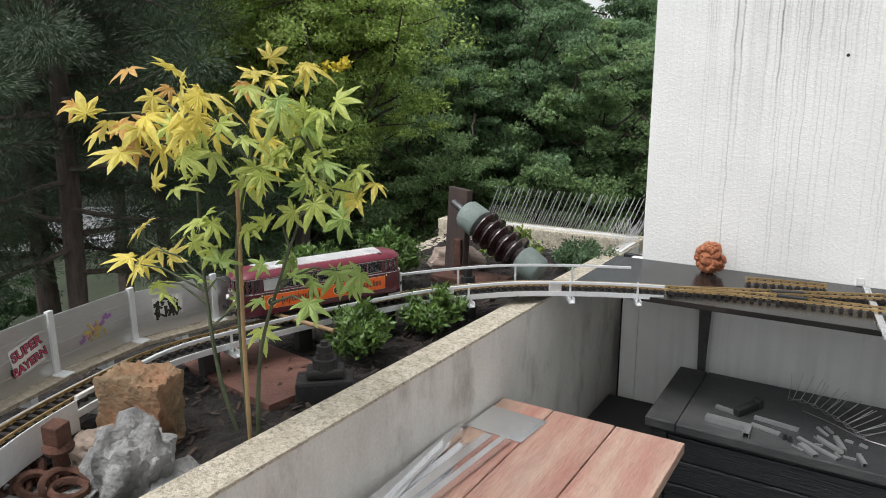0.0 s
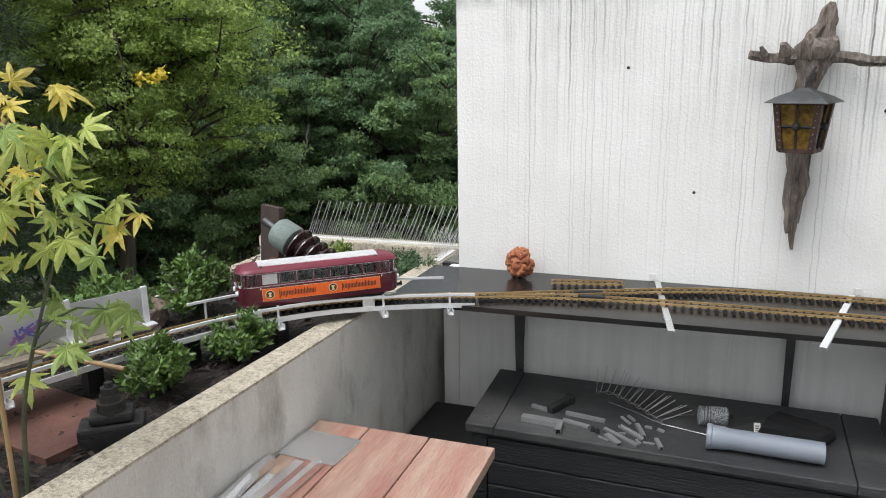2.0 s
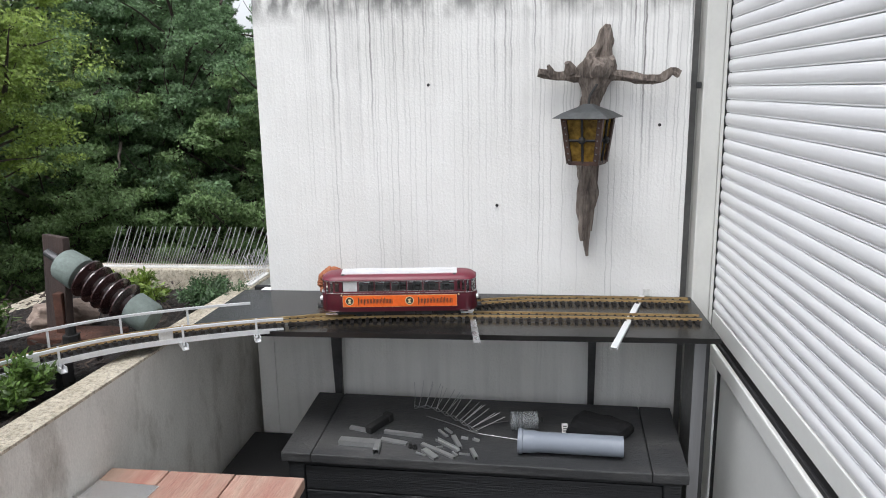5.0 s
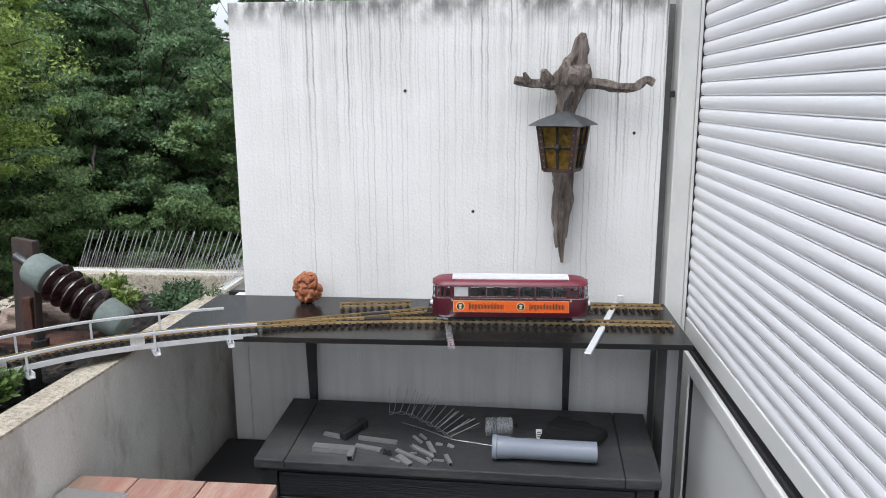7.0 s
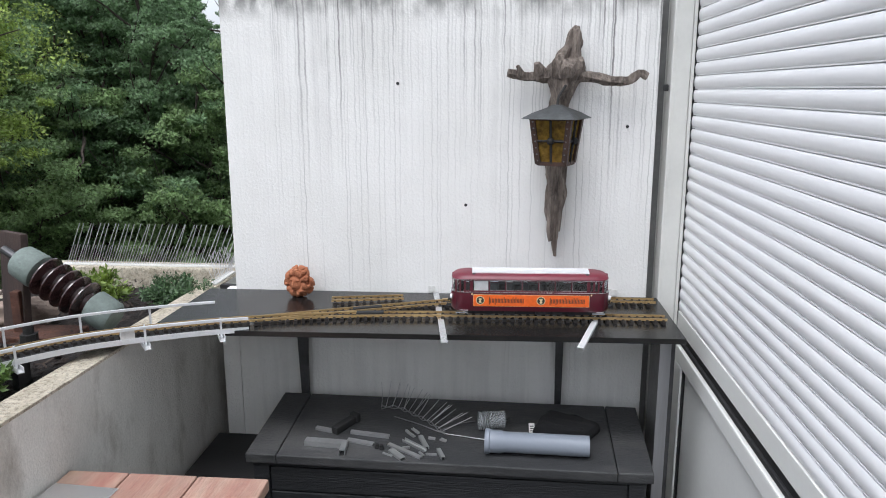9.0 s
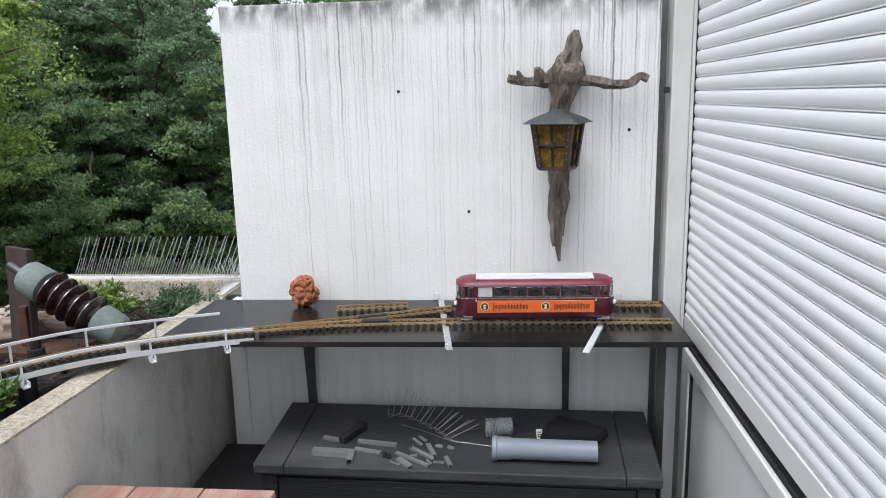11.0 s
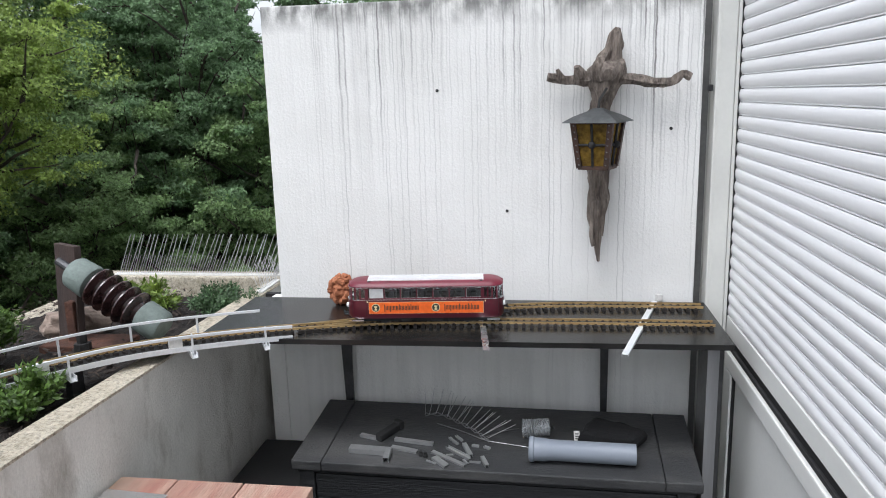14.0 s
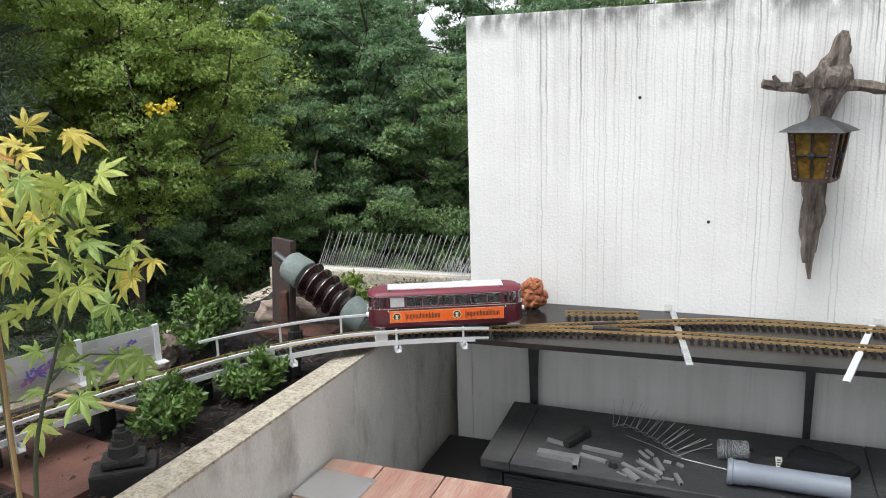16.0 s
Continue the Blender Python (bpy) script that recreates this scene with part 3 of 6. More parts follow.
# ---- railbus ----
def plan(a, b, r, k=6):
    """Rounded rectangle outline, counter-clockwise, bowed at the ends."""
    out = []
    for cx, cy, s in ((a - r, b - r, 0), (-a + r, b - r, 1), (-a + r, -b + r, 2), (a - r, -b + r, 3)):
        for i in range(k + 1):
            t = math.pi / 2 * (s + i / k)
            out.append((cx + r * math.cos(t), cy + r * math.sin(t)))
    return out


def loft(layers):
    bm = bmesh.new()
    rings = [[bm.verts.new((x, y, z)) for x, y in ring] for ring, z in layers]
    for a, c in zip(rings, rings[1:]):
        for k in range(len(a)):
            bm.faces.new((a[k], a[(k + 1) % len(a)], c[(k + 1) % len(a)], c[k]))
    bm.faces.new(rings[-1])
    bm.faces.new(rings[0][::-1])
    return bm


def railbus():
    t = tagged(empty("railbus"), "maroon model railbus with a silver roof sheet and orange side banner", "model train")
    A, B = 0.283, 0.0625
    part("body", loft([(plan(A - 0.006, B - 0.004, 0.04), 0.027), (plan(A, B, 0.042), 0.035), (plan(A, B, 0.042), 0.098)]), MAROON, t, smooth=True)
    # pillars between the windows; both sides, then the rounded ends
    for sy in (-1, 1):
        y0, y1 = sorted((sy * (B - 0.0045), sy * (B - 0.001)))
        edges = [-0.2645, -0.250, -0.233, -0.2095, -0.146] + [-0.146 + 0.0583 * i for i in range(1, 6)] + [0.205, 0.224, 0.240, 0.2565]
        for k, x in enumerate(edges):
            w = 0.0055 if k in (3, 10) else 0.0030 if k in (0, 1, 2, 11, 12, 13) else 0.0022
            part("pillar", boxed(x - w, x + w, y0, y1, 0.098, 0.143, 0.0005), MAROON, t)
        part("sill_rail", boxed(-0.238, 0.238, y0, y1, 0.0981, 0.1035), MAROON, t)
        part("top_rail", boxed(-0.238, 0.238, y0, y1, 0.1385, 0.1431), MAROON, t)
    for sx in (-1, 1):
        for y in (-0.0205, 0.0205):
            part("pillar", boxed(sx * (A - 0.006) - 0.002, sx * (A - 0.006) + 0.002, y - 0.0022, y + 0.0022, 0.098, 0.143, 0.0005), MAROON, t)
        for sy in (-1, 1):
            ring = [(A - 0.006 - 0.040 + 0.040 * math.cos(k * math.pi / 12), B - 0.004 - 0.040 + 0.040 * math.sin(k * math.pi / 12)) for k in range(7)]
            bm = bmesh.new()
            for (xa, ya), (xb, yb) in zip(ring, ring[1:]):
                bm.faces.new([bm.verts.new((sx * px, sy * py, z)) for px, py, z in ((xa, ya, 0.1), (xb, yb, 0.1), (xb, yb, 0.142), (xa, ya, 0.142))])
            bmesh.ops.solidify(bm, geom=list(bm.faces), thickness=0.0012)
            part("corner_pane", bm, BUSPANE, t).visible_shadow = False
            q = ring[3]
            part("corner_pillar", tube(bmesh.new(), [(sx * q[0], sy * q[1], 0.098), (sx * q[0], sy * q[1], 0.143)], 0.0022, 6), ALU, t)
        part("end_pane", boxed(sx * (A - 0.007) - 0.0006, sx * (A - 0.007) + 0.0006, -0.0185, 0.0185, 0.1, 0.142), BUSPANE, t).visible_shadow = False
    part("floor", boxed(-0.268, 0.268, -0.055, 0.055, 0.0982, 0.1005), BLACKSEAT, t)
    for i in range(9):
        x = -0.215 + i * 0.0535
        for sy in (-1, 1):
            bm = boxed(x - 0.004, x + 0.004, sy * 0.034 - 0.018, sy * 0.034 + 0.018, 0.1006, 0.1255, 0.002)
            box(bm, x + 0.004, x + 0.022, sy * 0.034 - 0.018, sy * 0.034 + 0.018, 0.1006, 0.109, 0.002)
            part("seat", bm, BLACKSEAT, t)
    part("roof", loft([(plan(A - 0.003, B, 0.046), 0.1425), (plan(A - 0.002, B + 0.0015, 0.047), 0.1455), (plan(A - 0.006, B - 0.002, 0.046), 0.1520),
                       (plan(A - 0.016, B - 0.010, 0.040), 0.1585), (plan(A - 0.032, B - 0.022, 0.032), 0.1625), (plan(A - 0.055, B - 0.038, 0.022), 0.1645)]), MAROONROOF, t, smooth=True)
    part("trim_line", loft([(plan(A + 0.0012, B + 0.0012, 0.043), 0.0968), (plan(A + 0.0012, B + 0.0012, 0.043), 0.0986)]), ALU, t, "thin silver line below the windows")
    part("gutter", loft([(plan(A - 0.0015, B + 0.0018, 0.047), 0.1417), (plan(A - 0.0015, B + 0.0018, 0.047), 0.1429)]), ALU, t, "thin silver roof gutter")
    sheet = bmesh.new()
    n = 10
    rows = []
    for i in range(n + 1):
        y = -0.050 + 0.100 * i / n
        z = 0.1690 - 0.0125 * (abs(y) / 0.050) ** 2.4
        rows.append([sheet.verts.new((x, y, z)) for x in (-0.208, 0.210)])
    for a, c in zip(rows, rows[1:]):
        sheet.faces.new((a[0], a[1], c[1], c[0]))
    bmesh.ops.solidify(sheet, geom=list(sheet.faces), thickness=0.002)
    part("roof_sheet", sheet, WHITEPAINT, t, "silver-white sheet laid along the roof")
    for y in (-0.040, -0.030, -0.020, -0.010, 0.0, 0.010, 0.020, 0.030, 0.040):
        z = 0.1690 - 0.0125 * (abs(y) / 0.050) ** 2.4
        part("roof_rib", boxed(-0.208, 0.210, y - 0.0009, y + 0.0009, z - 0.001, z + 0.0014), WHITEPAINT, t)
    for x in (-0.206, 0.196):
        part("roof_clip", boxed(x, x + 0.010, -0.050, -0.040, 0.155, 0.164, 0.001), STEEL, t)
    for x in (-0.276, 0.276):
        part("roof_lamp", tube(bmesh.new(), [(x - 0.004, 0, 0.150), (x + 0.004, 0, 0.150)], 0.006, 10), MAROONROOF, t)
    for sy in (-1, 1):
        y = sy * (B - 0.0030)
        spans = [(-0.200, -0.150)] + [(-0.1435 + 0.0583 * i, -0.0905 + 0.0583 * i) for i in range(6)]
        for i, (x0, x1) in enumerate(spans):
            blind = i == 0 and sy < 0
            p = part("pane", boxed(x0, x1, y - 0.0006, y + 0.0006, 0.1036, 0.1384), PANELGREY if blind else BUSPANE, t, "pale grey blind in the window" if blind else "")
            if not blind:
                p.visible_shadow = False
                part("transom", boxed(x0, x1, y - 0.0012, y + 0.0012, 0.1275, 0.1286), STEEL, t)
                part("window_frame", box(boxed(x0, x0 + 0.0009, y - 0.0014, y + 0.0014, 0.1036, 0.1384), x0, x1, y - 0.0014, y + 0.0014, 0.1036, 0.1044), ALU, t)
        for x0, x1 in ((-0.247, -0.236), (-0.230, -0.215), (0.211, 0.221), (0.227, 0.237), (0.243, 0.2535)):
            part("door_pane", boxed(x0, x1, y - 0.0006, y + 0.0006, 0.1036, 0.1384), BUSPANE, t).visible_shadow = False
        for x0 in (-0.262, -0.213, 0.207, 0.262):
            part("door_seam", boxed(x0 - 0.0004, x0 + 0.0004, sy * B - 0.0006, sy * B + 0.0006, 0.036, 0.096), DARK, t)
        for x0 in (-0.2075, 0.2155):
            part("class_number", boxed(x0 - 0.0022, x0 + 0.0022, sy * (B + 0.0003) - 0.0003, sy * (B + 0.0003) + 0.0003, 0.087, 0.0935), CREAM, t)
        banner = part("banner", boxed(-0.202, 0.208, sy * (B + 0.0006) - 0.001, sy * (B + 0.0006) + 0.001, 0.047, 0.0885), ORANGE, t, "orange advertising banner")
        part("banner_edge", boxed(-0.203, 0.209, sy * (B + 0.0003) - 0.0008, sy * (B + 0.0003) + 0.0008, 0.0462, 0.0893), CREAM, t)
        yy = sy * (B + 0.0020)
        for cx in (-0.178, 0.038):
            for r, mt, dy in ((0.0155, CREAM, 0.0), (0.0132, INK, 0.0004)):
                bm = bmesh.new()
                bmesh.ops.create_cone(bm, cap_ends=True, segments=24, radius1=r, radius2=r, depth=0.0006)
                bmesh.ops.transform(bm, matrix=pose(cx, yy + sy * dy, 0.0685, 90), verts=bm.verts)
                part("emblem", bm, mt, banner)
            bm = bmesh.new()
            for ang in (-32, 0, 32):
                box(bm, -0.0019, 0.0019, -0.0004, 0.0004, -0.008, 0.009, 0, pose(cx, yy + sy * 0.0009, 0.067, 0, ang, 0))
            part("emblem", bm, CREAM, banner)
            # the unlettered trade mark: upright strokes of blackletter height
            bm = bmesh.new()
            x = cx + 0.031
            for k in range(12):
                tall, deep = k in (0, 5, 8, 9), k in (0, 2)
                box(bm, x, x + 0.0030, yy - 0.0004, yy + 0.0004, 0.0595 - (0.006 if deep else 0), 0.0755 + (0.0055 if tall else 0))
                box(bm, x + 0.0052, x + 0.0078, yy - 0.0004, yy + 0.0004, 0.0595, 0.0750)
                x += 0.0105
            part("lettering_bars", bm, INK, banner)
        part("step", boxed(-0.266, -0.222, sy * B - 0.004, sy * B + 0.004, 0.020, 0.0235), ALU, t)
        part("step", boxed(0.222, 0.266, sy * B - 0.004, sy * B + 0.004, 0.020, 0.0235), ALU, t)
    for sx in (-1, 1):
        for y0 in (-0.032, 0.032):
            bm = bmesh.new()
            tube(bm, [(sx * A, y0, 0.045), (sx * (A + 0.012), y0, 0.045), (sx * (A + 0.0125), y0, 0.045), (sx * (A + 0.015), y0, 0.045)], [0.004, 0.004, 0.009, 0.009], 12)
            part("buffer", bm, DARK, t)
            bm = bmesh.new()
            tube(bm, [(sx * (A - 0.004), y0 * 1.1, 0.075), (sx * (A + 0.004), y0 * 1.1, 0.075)], [0.009, 0.0075], 14)
            part("headlight", bm, WHITEPAINT, t)
        bm = bmesh.new()
        tube(bm, [(sx * A, 0, 0.03), (sx * (A + 0.02), 0, 0.03)], 0.004, 8)
        part("coupling", bm, STEEL, t)
        for y0 in (-0.024, 0.024):
            bm = bmesh.new()
            tube(bm, [(sx * 0.15, y0 - 0.003, 0.0155), (sx * 0.15, y0 + 0.003, 0.0155)], 0.0155, 18)
            part("wheel", bm, STEEL, t)
    part("underframe", boxed(-0.235, 0.235, -0.040, 0.040, 0.010, 0.030, 0.003), DARK, t, "black underframe with tanks")
    for x in (-0.09, 0.02, 0.08):
        part("tank", boxed(x, x + 0.04, -0.052, 0.052, 0.012, 0.027, 0.004), DARK, t)
    return t


bus = railbus()


# ---- more materials ----
PANELALU = material("dull_aluminium_panel", (0.66, 0.665, 0.67), 0.34, 0.85, (0.55, 0.555, 0.56), 4.0, 100, 0.03, grime=0.15, stretch=(0.4, 1, 2))
SHEET = material("bright_aluminium_sheet", (0.90, 0.90, 0.91), 0.24, 0.9, (0.80, 0.81, 0.82), 4.0, 140, 0.03, grime=0.05, rough_vary=0.06)
TAPE = material("white_tape", (0.78, 0.77, 0.74), 0.6, 0, (0.7, 0.69, 0.66), 20.0, 100, 0.1)
TERRACOTTA = material("terracotta", (0.42, 0.155, 0.07), 0.85, 0, (0.30, 0.10, 0.045), 22.0, 120, 0.4)
DRIFT = material("weathered_driftwood", (0.36, 0.30, 0.255), 0.9, 0, (0.11, 0.085, 0.07), 22.0, 90, 1.0, stretch=(3.4, 3.4, 0.45), third=(0.022, 0.017, 0.015), third_scale=13.0, third_amount=0.72)
ZINC = material("dull_zinc_sheet", (0.22, 0.23, 0.235), 0.5, 0.6, (0.16, 0.165, 0.165), 9.0, 60, 0.15)
COPPER = material("aged_copper_frame", (0.10, 0.055, 0.04), 0.55, 0.6, (0.055, 0.04, 0.035), 30.0, 90, 0.3)
AMBER = material("amber_glass", (0.56, 0.36, 0.07), 0.18, 0, (0.13, 0.08, 0.02), 34.0, 60, 0.5, through_light=0.35)
RUST = material("rusty_iron", (0.13, 0.055, 0.035), 0.9, 0.2, (0.06, 0.03, 0.022), 14.0, 90, 0.6, third=(0.19, 0.085, 0.045), third_scale=25.0, third_amount=0.3)
PLANK = material("dark_brown_plank", (0.055, 0.033, 0.027), 0.85, 0, (0.03, 0.02, 0.018), 8.0, 70, 0.4, stretch=(2, 2, 0.4))
RUSTPLATE = material("red_rusted_plate", (0.185, 0.085, 0.062), 0.85, 0, (0.13, 0.06, 0.045), 7.0, 100, 0.3)
BLACKIRON = material("blackened_iron", (0.035, 0.033, 0.032), 0.7, 0.4, (0.02, 0.02, 0.02), 14.0, 90, 0.4)
PORCELAIN = material("brown_glazed_porcelain", (0.055, 0.026, 0.026), 0.22, 0, (0.04, 0.02, 0.02), 8.0, 60, 0.03, coat=0.4)
PATINA = material("green_grey_cement_cap", (0.20, 0.245, 0.225), 0.75, 0, (0.14, 0.17, 0.155), 9.0, 80, 0.25)
ROCKBROWN = material("ochre_sandstone", (0.30, 0.20, 0.115), 0.95, 0, (0.13, 0.10, 0.055), 16.0, 70, 1.0, third=(0.36, 0.13, 0.065), third_scale=4.5, third_amount=0.75)
ROCKGREY = material("grey_limestone", (0.34, 0.335, 0.33), 0.95, 0, (0.15, 0.147, 0.143), 14.0, 70, 1.0, third=(0.09, 0.085, 0.08), third_scale=16.0, third_amount=0.5)
ROCKPINK = material("pinkish_stone", (0.36, 0.28, 0.23), 0.95, 0, (0.22, 0.17, 0.14), 9.0, 60, 0.5)
PIPEGREY = material("blue_grey_pipe_plastic", (0.225, 0.25, 0.295), 0.40, 0, (0.215, 0.24, 0.28), 3.0, 80, 0.0, grime=0.06, rough_vary=0.04)
FELT = material("black_felt", (0.005, 0.005, 0.006), 1.0, 0, (0.008, 0.008, 0.009), 40.0, 250, 0.5)
DULLWIRE = material("dull_steel_wire", (0.30, 0.30, 0.31), 0.4, 0.7, (0.22, 0.22, 0.22), 20.0, 60, 0.0)
OFFCUT = material("cut_aluminium", (0.62, 0.625, 0.63), 0.32, 0.75, (0.46, 0.465, 0.47), 9.0, 140, 0.04, grime=0.15)
SPIKEWIRE = material("bright_spike_wire", (0.62, 0.62, 0.63), 0.35, 0.6, (0.5, 0.5, 0.5), 20.0, 60, 0.0)
GRAVELSTRIP = material("speckled_grit_strip", (0.40, 0.34, 0.26), 0.95, 0, (0.22, 0.19, 0.15), 60.0, 200, 0.6)
WIRE = material("stainless_wire", (0.72, 0.72, 0.72), 0.35, 0.45, (0.5, 0.5, 0.5), 20.0, 60, 0.0)
CLEAR = material("smoky_clear_plastic", (0.42, 0.44, 0.45), 0.2, 0, (0.36, 0.38, 0.39), 6.0, 60, 0.0)
CLEAR.node_tree.nodes["Principled BSDF"].inputs["Alpha"].default_value = 0.45
SHRUBLEAF = material("box_leaf", (0.13, 0.22, 0.045), 0.42, 0, (0.085, 0.16, 0.032), 14.0, 60, 0.0, spread=0.45, island=True, through_light=0.2)
SHRUBLIGHT = material("yellow_green_leaf", (0.25, 0.34, 0.055), 0.42, 0, (0.12, 0.2, 0.035), 14.0, 60, 0.0, spread=0.35, island=True, through_light=0.25)
HEDGELEAF = material("blue_green_leaf", (0.09, 0.16, 0.065), 0.55, 0, (0.055, 0.11, 0.045), 16.0, 60, 0.0, spread=0.45, island=True, through_light=0.2)
BAMBOO = material("bamboo_cane", (0.36, 0.235, 0.11), 0.55, 0, (0.28, 0.18, 0.09), 12.0, 60, 0.15, stretch=(1, 1, 0.3))
STEM = material("green_grey_stem", (0.085, 0.105, 0.05), 0.7, 0, (0.06, 0.07, 0.04), 12.0, 60, 0.2)
MAPLE_Y = material("yellow_maple_leaf", (0.80, 0.70, 0.15), 0.5, 0, (0.74, 0.60, 0.13), 14.0, 60, 0.05, spread=0.2, through_light=0.4)
MAPLE_G = material("green_maple_leaf", (0.38, 0.50, 0.14), 0.5, 0, (0.30, 0.42, 0.11), 14.0, 60, 0.05, spread=0.22, through_light=0.4)
MAPLE_L = material("lime_maple_leaf", (0.58, 0.64, 0.17), 0.5, 0, (0.46, 0.55, 0.13), 14.0, 60, 0.05, spread=0.2, through_light=0.4)
MAPLE_O = material("orange_maple_leaf", (0.74, 0.47, 0.12), 0.55, 0, (0.66, 0.38, 0.13), 14.0, 60, 0.05, spread=0.22, through_light=0.35)
PINKINK = material("pink_print", (0.55, 0.07, 0.14), 0.5, 0, (0.45, 0.06, 0.12), 20.0, 60, 0.0)
PURPLEINK = material("purple_print", (0.34, 0.16, 0.42), 0.5, 0, (0.28, 0.14, 0.36), 20.0, 60, 0.0)
YELLOWINK = material("yellow_print", (0.6, 0.45, 0.12), 0.5, 0, (0.5, 0.36, 0.1), 20.0, 60, 0.0)
BLUEINK = material("blue_print", (0.16, 0.14, 0.5), 0.5, 0, (0.12, 0.12, 0.4), 20.0, 60, 0.0)
CHIP = material("bark_chip", (0.055, 0.036, 0.026), 0.95, 0, (0.025, 0.018, 0.014), 20.0, 90, 0.3, spread=0.5, island=True)


# ---- model track ----
def near(pts, x0, x1):
    return [p for p in pts if x0 <= p.x <= x1]


def lay_track(name, pts, label, tie_gap=2):
    t = tagged(empty(name), label, "model track")
    for s in (-0.0225, 0.0225):
        bm = strip(bmesh.new(), shifted(pts, s), 0.0034, 0.0042)
        strip(bm, shifted(pts, s, -0.0042), 0.0018, 0.0030)
        strip(bm, shifted(pts, s, -0.0072), 0.0062, 0.0014)
        part("rail", bm, BRASS, t)
    me = None
    for i in range(1, len(pts) - 1, tie_gap):
        d = pts[i + 1] - pts[i - 1]
        if me is None:
            bm = boxed(-0.0062, 0.0062, -0.039, 0.039, -0.0195, -0.0086)
            for s in (-0.0225, 0.0225):
                box(bm, -0.004, 0.004, s - 0.006, s + 0.006, -0.0086, -0.0060)
            ob = part("tie", bm, SLEEPER, t)
            me = ob.data
        else:
            ob = new("tie", me)
            ob.parent = t
        ob.matrix_basis = pose(*pts[i], 0, 0, math.degrees(math.atan2(d.y, d.x)))
    return t


lay_track("garden_track", LINE, "narrow brass-railed model track on dark ties")
lay_track("stub_track", spline([(-0.400, 2.946, 1.05), (-0.26, 2.974, 1.05), (-0.112, 3.002, 1.05)], 0.0142), "short brass-railed stub of track on the shelf")
lay_track("switch_track", spline([(-0.62, 2.672, 1.0503), (-0.46, 2.742, 1.0503), (-0.30, 2.808, 1.0503), (-0.117, 2.880, 1.0503), (0.03, 2.938, 1.0503), (0.18, 2.985, 1.0503), (0.36, 3.012, 1.0503), (0.6, 3.02, 1.0503), (0.87, 3.02, 1.0503)], 0.0142),
          "brass-railed switch track curving off to a siding on the shelf")


def switch_plates():
    for x, y, a, w in ((-0.235, 2.835, 22, 0.11), (-0.215, 2.775, 6, 0.10)):
        t = boxed(-w / 2, w / 2, -0.012, 0.012, 0.0, 0.013, 0.003)
        ob = put("switch_frog", t, DARK)
        ob.matrix_basis = pose(x, y, SHELF_Z + 0.010, 0, 0, a)
        tagged(ob, "flat black plastic switch frog between the rails", "track part")
    for x, y in ((-0.04, 2.758), (0.03, 2.768), (0.64, 2.776), (0.45, 3.0), (0.05, 2.975)):
        ob = put("rail_joiner", boxed(-0.014, 0.014, -0.004, 0.004, 0, 0.009, 0.001), BRASS)
        ob.matrix_basis = pose(x, y, SHELF_Z + 0.0105, 0, 0, 3)
        tagged(ob, "bright brass rail joiner clamp", "track part", "rail joiners")


switch_plates()


